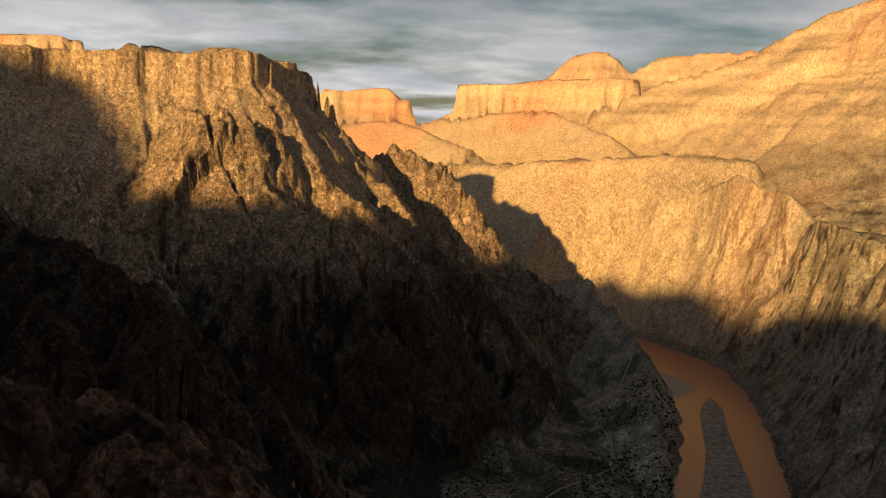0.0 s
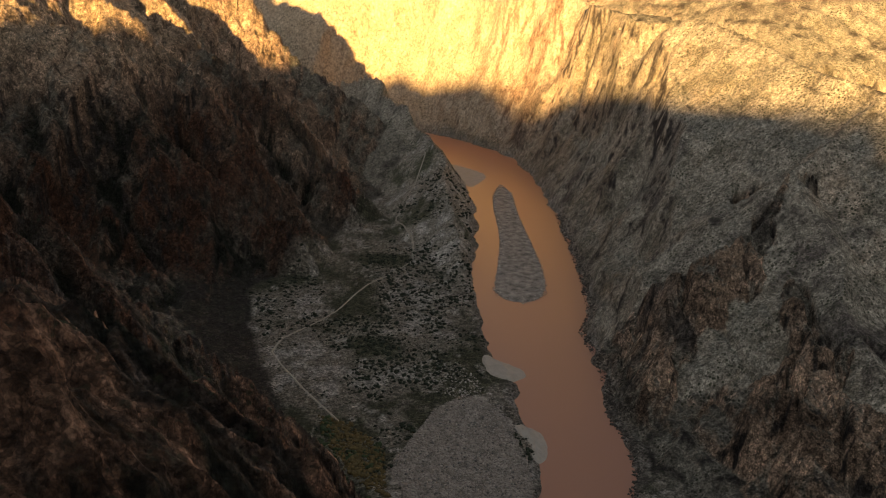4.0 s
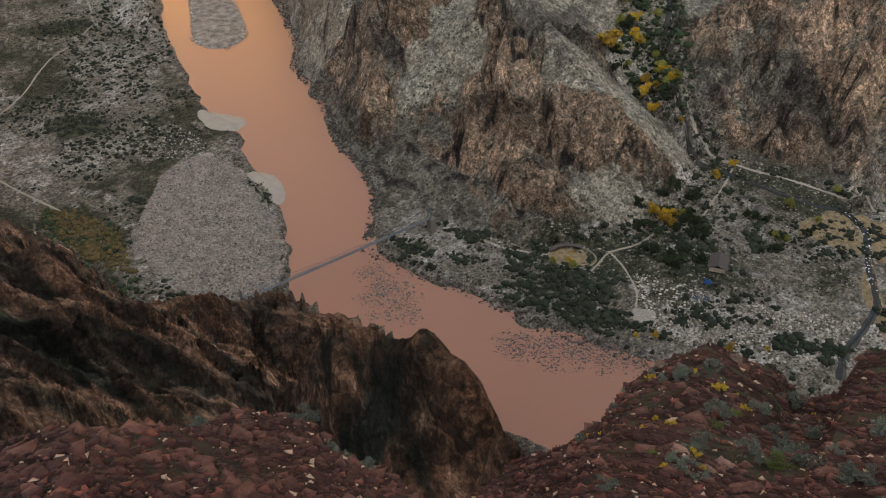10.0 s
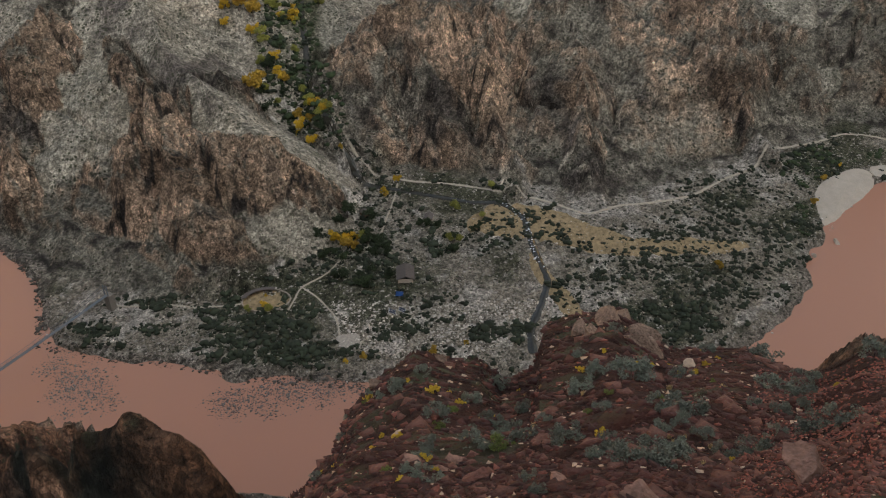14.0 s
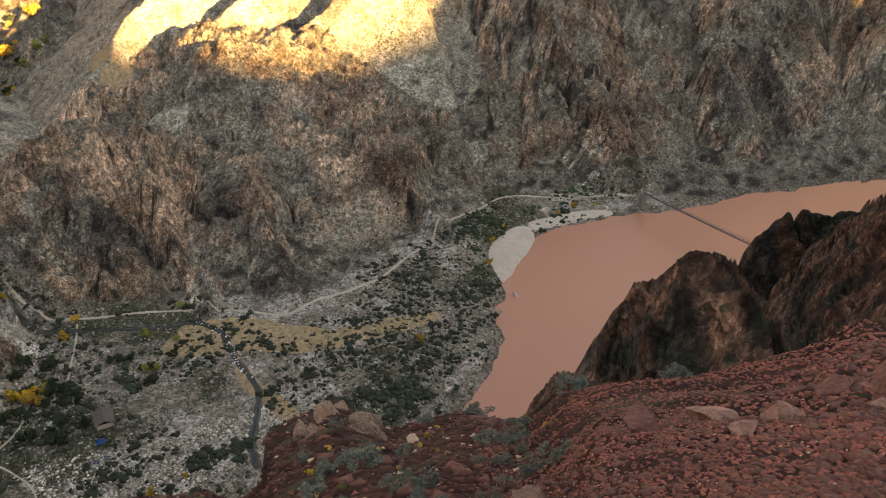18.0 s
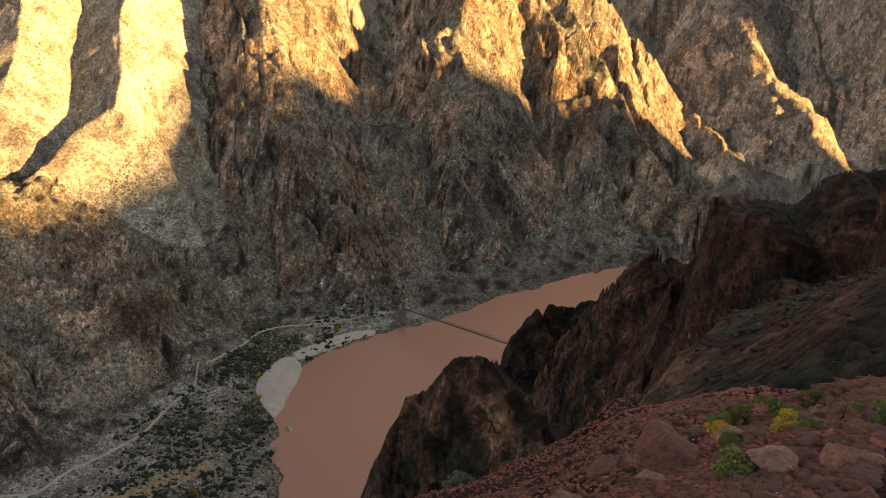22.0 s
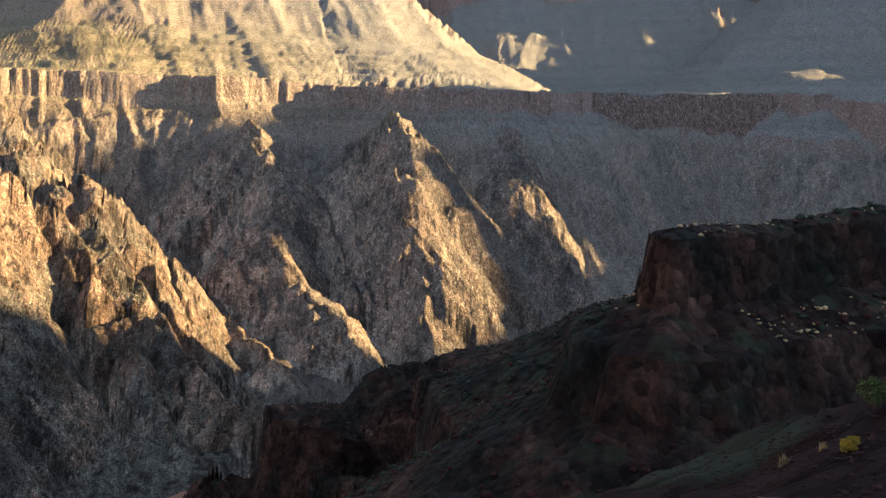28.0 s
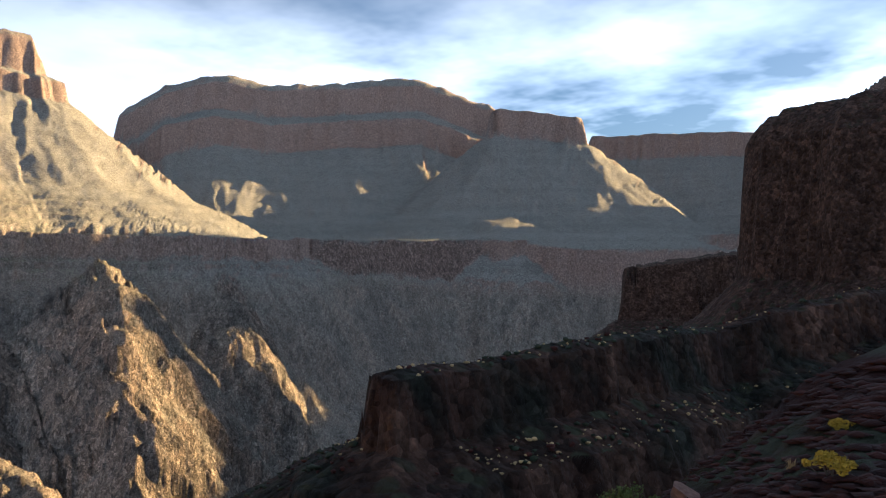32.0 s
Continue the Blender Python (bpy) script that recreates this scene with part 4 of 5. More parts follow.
def scatter_mesh(name, centres, radii, material, seed, flat=0.7, label="", category="", jag=0.35):
    """Many small stones or bushes in one mesh."""
    r = np.random.RandomState(seed)
    c, q = np.asarray(centres, float), np.asarray(radii, float)
    n = len(c)
    k = len(ICO_V)
    base_v, base_f = ICO_V[:], ICO_F
    v = base_v[None] * (1 + jag * (r.rand(n, k, 1) - 0.5) * 2) * q[:, None, None]
    a = r.rand(n) * 6.283
    ca, sa = np.cos(a)[:, None], np.sin(a)[:, None]
    sx, sy = 0.75 + 0.6 * r.rand(n, 1), 0.75 + 0.6 * r.rand(n, 1)
    x, y = v[..., 0] * sx, v[..., 1] * sy
    out = np.stack([x * ca - y * sa, x * sa + y * ca, v[..., 2] * flat], -1) + c[:, None, :]
    f = base_f[None] + (np.arange(n) * k)[:, None, None]
    me = bpy.data.meshes.new(name)
    co, tri = out.reshape(-1, 3).astype(np.float32), f.reshape(-1, 3).astype(np.int32)
    me.vertices.add(len(co))
    me.vertices.foreach_set("co", co.ravel())
    me.loops.add(tri.size)
    me.loops.foreach_set("vertex_index", tri.ravel())
    me.polygons.add(len(tri))
    me.polygons.foreach_set("loop_start", np.arange(0, tri.size, 3, dtype=np.int32))
    me.update(calc_edges=True)
    me.materials.append(M[material])
    ob = new(name, me)
    tagged(ob, label, category, kind="stuff")
    return ob


OCT_V = np.array([(1, 0, 0), (0, 1, 0), (-1, 0, 0), (0, -1, 0), (0, 0, 1), (0, 0, -1)], float)
OCT_F = np.array([(0, 1, 4), (1, 2, 4), (2, 3, 4), (3, 0, 4), (1, 0, 5), (2, 1, 5), (3, 2, 5), (0, 3, 5)])


def pebbles(name, centres, radii, material, seed, flat=0.6, label="", category=""):
    global ICO_V, ICO_F
    keep = ICO_V, ICO_F
    ICO_V, ICO_F = OCT_V, OCT_F
    ob = scatter_mesh(name, centres, radii, material, seed, flat, label, category, 0.4)
    ICO_V, ICO_F = keep
    return ob


def random_in(poly, n, seed):
    r = np.random.RandomState(seed)
    p = np.asarray(poly, float)
    lo, hi = p.min(0), p.max(0)
    got = np.zeros((0, 2))
    while len(got) < n:
        q = lo + (hi - lo) * r.rand(n * 2, 2)
        got = np.concatenate([got, q[inside(q[:, 0], q[:, 1], p)]])
    return got[:n]


def lay(name, poly, material, lift, step, label, category="", dome=0.0, seed=0, wobble=1.5):
    """A sheet of sand, gravel or grass that lies on the ground within an outline."""
    from mathutils.geometry import delaunay_2d_cdt
    p = [Vector(q) for q in rounded(poly)]
    ring = []
    for a, b in zip(p, p[1:] + p[:1]):
        k = max(1, int((b - a).length / step))
        for i in range(k):
            q = a.lerp(b, i / k)
            w = noise.noise(Vector((q.x * 0.11, q.y * 0.11, seed))) * wobble
            ring.append(Vector((q.x + w, q.y + w * 0.8)))
    arr = np.array([tuple(q) for q in ring])
    lo, hi = arr.min(0), arr.max(0)
    gx2, gy2 = np.meshgrid(np.arange(lo[0], hi[0], step), np.arange(lo[1], hi[1], step))
    ins = inside(gx2.ravel(), gy2.ravel(), arr)
    dist = line_distance(gx2.ravel(), gy2.ravel(), [tuple(q) for q in arr], True)[0]
    keep = ins & (dist > step * 0.5)
    pts = ring + [Vector((a, b)) for a, b in zip(gx2.ravel()[keep], gy2.ravel()[keep])]
    n = len(ring)
    vs, _, fs, _, _, _ = delaunay_2d_cdt(pts, [(i, (i + 1) % n) for i in range(n)], [], 1, 0.01)
    flat_pts = np.array([tuple(v) for v in vs])
    zs = ground_zs(flat_pts)
    edge = line_distance(flat_pts[:, 0], flat_pts[:, 1], [tuple(q) for q in arr], True)[0]
    zs = np.maximum(zs, -0.25) + lift * np.clip(edge / 2, -0.4, 1) + dome * np.clip(edge / 12, 0, 1)
    ob = new(name, raw_mesh(name, [(a, b, c) for (a, b), c in zip(flat_pts, zs)], fs, material))
    tagged(ob, label, category, kind="structure")
    return ob


def ribbon(name, pts, width, material, lift, label, step=4.0, seed=0):
    """A path or stream along a line on the ground."""
    p = np.array(pts, float)
    s = np.concatenate([[0], np.cumsum(np.hypot(*np.diff(p, axis=0).T))])
    t = np.arange(0, s[-1], step)
    q = np.stack([np.interp(t, s, p[:, 0]), np.interp(t, s, p[:, 1])], -1)
    for _ in range(3):
        q[1:-1] = (q[:-2] + 2 * q[1:-1] + q[2:]) / 4
    d = np.gradient(q, axis=0)
    d /= np.hypot(*d.T)[:, None] + 1e-9
    side = np.stack([-d[:, 1], d[:, 0]], -1)
    r = np.random.RandomState(seed)
    w = 1.05 * width * (0.8 + 0.4 * r.rand(len(q), 1))
    rows = [q + side * w * k for k in (-0.5, -0.17, 0.17, 0.5)]
    zs = [ground_zs(row) + lift * k for row, k in zip(rows, (0.3, 1.0, 1.0, 0.3))]
    n = len(q)
    verts = [(a, b, c) for row, z in zip(rows, zs) for (a, b), c in zip(row, z)]
    faces = [(k * n + i, k * n + i + 1, (k + 1) * n + i + 1, (k + 1) * n + i) for k in range(3) for i in range(n - 1)]
    ob = new(name, raw_mesh(name, verts, faces, material))
    tagged(ob, label, "path", kind="structure")
    return ob


# ---------------------------------------------------------------- river bars, beaches, paths
lay("gravel_island", [(430, 1356), (432, 1288), (409, 1202), (371, 982), (345, 891), (310, 868), (279, 900), (315, 994), (350, 1100), (372, 1200), (395, 1290)], "gravel", 1.0, 5, "long grey gravel island in the muddy river", "island", 0.8)
lay("gravel_spit", [(340, 1500), (361, 1536), (420, 1440), (425, 1400), (395, 1360), (372, 1330), (360, 1420)], "sand", 0.5, 6, "pale gravel spit at the river bend", "gravel bar")
GRAVEL_BAR = [(110, 595), (133, 623), (157, 660), (190, 679), (215, 654), (211, 589), (206, 535), (187, 487), (169, 469), (140, 465), (117, 483), (105, 526), (100, 570)]
SANDBAR = [(226, 760), (246, 740), (262, 712), (250, 700), (228, 700), (220, 720)]
lay("gravel_bar", GRAVEL_BAR, "gravel", 0.4, 4, "broad bar of round river cobbles beside the water", "gravel bar", wobble=9)
lay("sandbar", [(226, 760), (246, 740), (262, 712), (250, 700), (228, 700), (220, 720)], "sand", 0.9, 3, "small pale sandbar at the river's edge", "sandbar")
lay("sandbar", [(212, 622), (226, 624), (238, 612), (236, 588), (226, 566), (214, 568), (222, 590)], "sand", 0.9, 3, "crescent of pale sand round a shrub on the bank", "sandbar")
lay("sand_beach", [(725, 72), (695, 64), (668, 52), (685, 44), (715, 38), (745, 28), (772, 29), (782, 44), (767, 56)], "sand", 0.9, 4, "pale sand beach where boats land", "beach")
lay("sand_beach", [(768, 29), (788, 12), (805, -18), (822, -48), (832, -44), (822, -8), (800, 22), (786, 40)], "sand", 0.7, 4, "narrow strip of pale sand below the bridge trail", "beach")
lay("cobble_shoal", [(243, 468), (252, 445), (252, 407), (228, 392), (214, 407), (216, 434), (229, 458)], "wetgravel", -0.1, 3, "half-drowned shoal of grey cobbles", "shoal", wobble=4)
lay("cobble_shoal", [(270, 332), (287, 327), (307, 305), (328, 272), (322, 258), (300, 274), (279, 297), (268, 315)], "wetgravel", -0.1, 3, "thin shoal of dark cobbles along the bank", "shoal", wobble=4)
lay("ochre_meadow", [(500, 292), (530, 296), (552, 282), (566, 240), (560, 200), (566, 160), (600, 120), (612, 96), (596, 92), (556, 140), (532, 180), (524, 225), (508, 258)], "ochre", 0.35, 4, "strip of dry ochre grass along the old creek bed", "grass", wobble=5)
lay("ochre_meadow", [(520, 240), (505, 228), (486, 206), (470, 176), (452, 160), (446, 172), (468, 200), (486, 226)], "ochre", 0.4, 4, "dry ochre bank beside the creek", "grass", wobble=4)
lay("stone_pad", [(350, 303), (358, 301), (363, 293), (358, 286), (349, 286), (344, 294)], "pad", 0.3, 2, "round pale stone landing pad", "landing pad")
lay("grass_bench", [(806, 470), (850, 520), (900, 540), (880, 490), (840, 455)], "ochre", 0.8, 8, "sunlit bench of dry grass above the creek", "grass", wobble=9)
ribbon("trail", [(581, 504), (556, 480), (536, 447), (531, 424), (530, 392), (539, 361), (552, 332), (562, 297), (570, 260), (572, 236), (571, 216), (599, 201), (621, 178), (648, 155), (694, 140), (721, 125), (774, 113), (800, 89), (833, 71), (842, 49), (846, 9), (863, -46), (868, -80)], 2.6, "dirt", 0.45, "pale dirt trail along the foot of the cliffs")
ribbon("trail", [(296, 461), (301, 449), (317, 427), (326, 405), (341, 385), (350, 378)], 1.8, "dirt", 0.4, "narrow dirt trail from the footbridge", seed=2)
ribbon("trail", [(338, 352), (350, 347), (366, 351), (380, 357), (404, 349), (428, 352), (455, 340), (485, 352), (510, 362), (530, 372)], 1.6, "dirt", 0.5, "dirt trail through the creek-side scrub", seed=3)
ribbon("trail", [(381, 358), (378, 338), (367, 313), (352, 300)], 1.3, "dirt", 0.3, "dirt path to the landing pad", seed=4)
ribbon("trail", [(24, 785), (36, 814), (73, 847), (101, 878), (126, 921), (142, 944), (174, 973), (210, 1015), (225, 1080), (216, 1160), (265, 1275), (300, 1340)], 1.9, "dirt", 0.5, "pale dirt trail across the far flats", seed=5)
ribbon("trail", [(24, 785), (30, 760), (50, 700), (75, 640)], 1.7, "dirt", 0.5, "dirt trail bending behind the spur", seed=6)
ribbon("creek", [(652, 566), (566, 490), (531, 452), (512, 400), (520, 369), (530, 330), (537, 302), (550, 284), (542, 259), (508, 232), (479, 205), (452, 198), (425, 193), (405, 180)], 5.0, "creek", 0.9, "dark clear creek in its stony bed", seed=7)

r5 = np.random.RandomState(5)
cp = np.array([(550, 284), (542, 259), (525, 245), (508, 232), (493, 218)], float)
cs = [cp[i] + (cp[i + 1] - cp[i]) * r5.rand() + r5.randn(2) * 1.6 for i in range(4) for _ in range(16)]
pebbles("white_water", [(a, b, z + 0.8) for (a, b), z in zip(cs, ground_zs(cs))], 0.3 + r5.rand(len(cs)) * 0.7, "foam", 3, 0.3, "white riffles on the creek", "water")

# ---------------------------------------------------------------- footbridges
def suspension_bridge(name, a, b, za, zb, width, metal, label, towers, sag):
    """Deck, rails, two main cables on towers, hangers."""
    a, b = Vector((*a, za)), Vector((*b, zb))
    mid, span = (a + b) / 2, (b - a).length
    turn = math.degrees(math.atan2(b.y - a.y, b.x - a.x))
    root = empty(name, mid.x, mid.y, mid.z, turn)
    tagged(root, label, "footbridge")
    h = span / 2

    def dip(x):
        return -sag * 0.18 * (1 - (x / h) ** 2)

    n = 36
    xs = [-h + 2 * h * i / n for i in range(n + 1)]
    for x0, x1 in zip(xs, xs[1:]):
        bm = bmesh.new()
        m = Matrix.Rotation(math.atan2(dip(x1) - dip(x0), x1 - x0), 4, "Y").inverted()
        box(bm, (x1 - x0 - 0.12, width, 0.18), ((x0 + x1) / 2, 0, (dip(x0) + dip(x1)) / 2), m)
        part("deck_panel", bm, metal, root)
    for sy in (-1, 1):
        bm = bmesh.new()
        for x0, x1 in zip(xs, xs[1:]):
            for zz in (0.6, 1.25):
                rod(bm, (x0, sy * width / 2, dip(x0) + zz), (x1, sy * width / 2, dip(x1) + zz), 0.06, 4)
            rod(bm, (x0, sy * width / 2, dip(x0)), (x0, sy * width / 2, dip(x0) + 1.3), 0.05, 4)
        part("railing", bm, metal, root)
        bm = bmesh.new()
        for x0, x1 in zip(xs, xs[1:]):
            zc = [towers * (x / h) ** 2 + 1.4 for x in (x0, x1)]
            rod(bm, (x0, sy * (width / 2 + 0.25), zc[0]), (x1, sy * (width / 2 + 0.25), zc[1]), 0.13, 5)
        part("main_cable", bm, "cable", root)
        for x in xs[2:-2:2]:
            bm = bmesh.new()
            rod(bm, (x, sy * (width / 2 + 0.2), dip(x)), (x, sy * (width / 2 + 0.25), towers * (x / h) ** 2 + 1.4), 0.05, 4)
            part("hanger", bm, "cable", root)
    for sx in (-1, 1):
        bm = bmesh.new()
        for sy in (-1, 1):
            box(bm, (0.6, 0.5, towers + 8), (sx * h, sy * (width / 2 + 0.4), towers / 2 - 2.5))
        for zz in (towers + 1.2, towers * 0.5 + 1.5):
            box(bm, (0.45, width + 1.2, 0.5), (sx * h, 0, zz))
        part("tower", bm, metal, root)
        bm = bmesh.new()
        box(bm, (5, width + 3, 16), (sx * (h + 1.5), 0, -8.2), None, 0.3)
        part("abutment", bm, "concrete", root, "weathered concrete abutment")
    return root


suspension_bridge("silver_footbridge", (293, 458), (139, 455), 18, 16, 2.6, "steel", "slim grey steel suspension footbridge over the muddy river", 7, 4)
suspension_bridge("dark_footbridge", (838, -76), (728, -181), 20, 22, 2.8, "dark_steel", "dark steel suspension footbridge below the cliffs", 4, 3)

# ---------------------------------------------------------------- the buildings on the delta
def barn(x, y, turn):
    z = ground_z(x, y)
    root = tagged(empty("open_barn", x, y, z - 0.2, turn), "low barn with a brown gabled roof and open front", "barn")
    L, W, Ht, R = 16.0, 12.0, 3.4, 3.0
    bm = bmesh.new()
    box(bm, (L, 0.4, Ht), (0, W / 2 - 0.6, Ht / 2))
    part("back_wall", bm, "wall", root)
    for sx in (-1, 1):
        bm = bmesh.new()
        box(bm, (0.4, W - 1.6, Ht), (sx * (L / 2 - 0.5), 0, Ht / 2))
        part("side_wall", bm, "wall", root)
        bm = bmesh.new()
        box(bm, (3.6, 0.4, Ht), (sx * (L / 2 - 2.3), -W / 2 + 0.8, Ht / 2))
        part("front_wall", bm, "wall", root, "pale plastered front bay")
    bm = bmesh.new()
    box(bm, (L - 9, 0.3, Ht - 0.3), (0, -W / 2 + 2.4, Ht / 2))
    part("stall_door", bm, "door", root, "red-brown stall front")
    for k in range(4):
        bm = bmesh.new()
        box(bm, (0.3, 0.3, Ht), (-4.2 + 2.8 * k, -W / 2 + 0.5, Ht / 2))
        part("post", bm, "timber", root)
    for sy in (-1, 1):
        bm = bmesh.new()
        ang = math.atan2(R, W / 2 + 0.6)
        wide = math.hypot(R, W / 2 + 0.6)
        m = Matrix.Rotation(-sy * ang, 4, "X")
        box(bm, (L + 1.4, wide, 0.22), (0, sy * (W / 4 + 0.3), Ht + R / 2), m)
        for k in range(14):
            box(bm, (0.12, wide, 0.10), (-L / 2 + k * L / 13, sy * (W / 4 + 0.3), Ht + R / 2 + 0.17), m)
        part("roof", bm, "roof", root)
    bm = bmesh.new()
    box(bm, (L + 1.5, 0.5, 0.2), (0, 0, Ht + R + 0.15))
    part("ridge_cap", bm, "roof", root)
    return root


barn(430, 298, 35)


def canopy(x, y, turn):
    root = tagged(empty("blue_canopy", x, y, ground_z(x, y) - 0.05, turn), "bright blue tarpaulin canopy on thin poles", "canopy")
    bm = bmesh.new()
    s = 2.7
    vs = [bm.verts.new(p) for p in ((-s, -s, 2.2), (s, -s, 2.2), (s, s, 2.2), (-s, s, 2.2))]
    top = [bm.verts.new((0.0, -0.4, 3.4)), bm.verts.new((0.0, 0.4, 3.4))]
    for f in ((vs[0], vs[1], top[0]), (vs[1], vs[2], top[1], top[0]), (vs[2], vs[3], top[1]), (vs[3], vs[0], top[0], top[1])):
        bm.faces.new(f)
    bmesh.ops.solidify(bm, geom=bm.faces[:], thickness=0.06)
    part("tarpaulin", bm, "tarp", root)
    for sx in (-1, 1):
        for sy in (-1, 1):
            bm = bmesh.new()
            rod(bm, (sx * s, sy * s, 0), (sx * s, sy * s, 2.25), 0.06)
            part("pole", bm, "steel", root)


canopy(410, 290, 30)


def solar_panel(x, y, turn):
    root = tagged(empty("solar_panel", x, y, ground_z(x, y) - 0.05, turn), "dark glass solar panel in a white frame", "solar panel", "solar panels by the barn")
    m = Matrix.Rotation(radians(28), 4, "X")
    bm = bmesh.new()
    box(bm, (4.6, 5.2, 0.12), (0, 0, 1.6), m, 0.03)
    part("panel_frame", bm, "white", root)
    for k in range(2):
        bm = bmesh.new()
        box(bm, (2.05, 4.8, 0.06), (-1.12 + 2.24 * k, -0.045, 1.69), m)
        part("panel_glass", bm, "glass", root)
    for sx in (-1, 1):
        for sy, hh in ((-1.8, 0.75), (1.8, 2.5)):
            bm = bmesh.new()
            box(bm, (0.12, 0.12, hh), (sx * 2, sy, hh / 2))
            part("leg", bm, "steel", root)


solar_panel(392, 284, 30)
solar_panel(397, 279, 30)


def corral(x, y, turn):
    z = ground_z(x, y)
    root = tagged(empty("round_corral", x, y, z, turn), "oval stone-walled corral with a curved shed roof", "corral")
    A, B = 17.0, 12.5
    bm = bmesh.new()
    bmesh.ops.create_circle(bm, cap_ends=True, segments=40, radius=1.0, matrix=Matrix.Translation((0, 0, 0.5)) @ Matrix.Diagonal((A - 0.5, B - 0.5, 1, 1)))
    part("dirt_floor", bm, "ochre", root)
    r = random.Random(3)
    n = 60
    for i in range(n):
        t = 2 * math.pi * i / n
        bm = bmesh.new()
        box(bm, (1.95, 0.8, 1.3 + 0.3 * r.random()), (0, 0, 0.55), None, 0.12)
        ob = part("wall_stone", bm, "stone", root)
        ob.matrix_local = pose(A * math.cos(t), B * math.sin(t), 0.1, 0, 0, math.degrees(math.atan2(B * math.cos(t), -A * math.sin(t))))
    for i in range(9):
        t = radians(75 + i * 11)
        bm = bmesh.new()
        box(bm, (3.6, 4.2, 0.16), (0, 0, 0), Matrix.Rotation(radians(8), 4, "X"))
        ob = part("shed_roof", bm, "roof", root)
        ob.matrix_local = pose((A - 1) * math.cos(t), (B - 1) * math.sin(t), 2.9, 0, 0, math.degrees(math.atan2(B * math.cos(t), -A * math.sin(t))))
        bm = bmesh.new()
        box(bm, (0.22, 0.22, 2.9), ((A - 3) * math.cos(t), (B - 3) * math.sin(t), 1.45))
        part("shed_post", bm, "timber", root)
    return root


corral(356, 368, -52)


def cabin(x, y, turn, L, W):
    root = tagged(empty("small_cabin", x, y, ground_z(x, y) - 0.2, turn), "small dark-roofed cabin among the creek trees", "cabin", "cabins by the creek")
    bm = bmesh.new()
    box(bm, (L, W, 2.8), (0, 0, 1.4))
    part("wall", bm, "timber", root)
    for sy in (-1, 1):
        bm = bmesh.new()
        box(bm, (L + 0.8, W / 2 + 0.9, 0.18), (0, sy * (W / 4 + 0.15), 3.4), Matrix.Rotation(-sy * radians(26), 4, "X"))
        part("roof", bm, "roof", root)
    bm = bmesh.new()
    box(bm, (1.0, 0.1, 2.0), (0.4, -W / 2 - 0.03, 1.0))
    part("door", bm, "door", root)


cabin(500, 322, 20, 8, 6)
cabin(478, 368, 70, 8, 6)

# ---------------------------------------------------------------- trees and scrub
def leaf_mesh(name, clumps, material, seed, per=90, leaf=0.42):
    """A crown of many small leaves gathered in clumps."""
    r = np.random.RandomState(seed)
    vs, n = [], 0
    for (cx, cy, cz, cr) in clumps:
        d = r.randn(per, 3)
        d /= np.linalg.norm(d, axis=1)[:, None]
        p = np.array([cx, cy, cz]) + d * cr * (0.45 + 0.6 * r.rand(per, 1)) * np.array([1, 1, 0.85])
        u = r.randn(per, 3)
        u /= np.linalg.norm(u, axis=1)[:, None]
        w = np.cross(u, r.randn(per, 3))
        w /= np.linalg.norm(w, axis=1)[:, None]
        s = leaf * (0.6 + 0.8 * r.rand(per, 1))
        vs.append(np.stack([p - u * s, p + w * s * 0.8, p + u * s, p - w * s * 0.8], 1).reshape(-1, 3))
    co = np.concatenate(vs).astype(np.float32)
    k = len(co) // 4
    me = bpy.data.meshes.new(name)
    me.vertices.add(len(co))
    me.vertices.foreach_set("co", co.ravel())
    me.loops.add(len(co))
    me.loops.foreach_set("vertex_index", np.arange(len(co), dtype=np.int32))
    me.polygons.add(k)
    me.polygons.foreach_set("loop_start", np.arange(0, len(co), 4, dtype=np.int32))
    me.update(calc_edges=True)
    me.materials.append(M[material])
    return me


def make_tree(name, material, seed, label, group, h=9.0, spread=4.0, low=False):
    r = random.Random(seed)
    root = tagged(empty(name, 0, 0, 0), label, "tree", group)
    bm = bmesh.new()
    bmesh.ops.create_cone(bm, cap_ends=True, segments=7, radius1=0.32, radius2=0.14, depth=h * 0.55, matrix=Matrix.Translation((0, 0, h * 0.27)))
    clumps = []
    for k in range(7):
        a = r.uniform(0, 6.28)
        d = spread * r.uniform(0.35, 0.95)
        z = h * r.uniform(0.25 if low else 0.42, 0.92)
        tip = Vector((d * math.cos(a), d * math.sin(a), z))
        rod(bm, (0, 0, h * r.uniform(0.2, 0.5)), tip, 0.09, 5)
        clumps.append((*tip, spread * r.uniform(0.34, 0.58)))
    clumps.append((0, 0, h * 0.85, spread * 0.5))
    part("trunk", bm, "bark", root)
    crown = new("crown", leaf_mesh("crown", clumps, material, seed, 120, 0.5))
    crown.parent = root
    return root


protos = dict(
    yellow=[make_tree("cottonwood", "yellow", 11, "bright yellow autumn cottonwood beside the creek", "creek cottonwoods", 9, 4.2), make_tree("cottonwood", "yellow", 12, "bright yellow autumn cottonwood beside the creek", "creek cottonwoods", 8, 4.6, True)],
    orange=[make_tree("cottonwood", "orange", 13, "orange-gold autumn cottonwood beside the creek", "creek cottonwoods", 8, 4.0)],
    lime=[make_tree("cottonwood", "lime", 14, "pale yellow-green cottonwood beside the creek", "creek cottonwoods", 9, 4.6, True)],
    green=[make_tree("cottonwood", "green", 15, "dark green tree beside the creek", "creek cottonwoods", 10, 5.0, True)],
)
first = {k: [False] * len(v) for k, v in protos.items()}


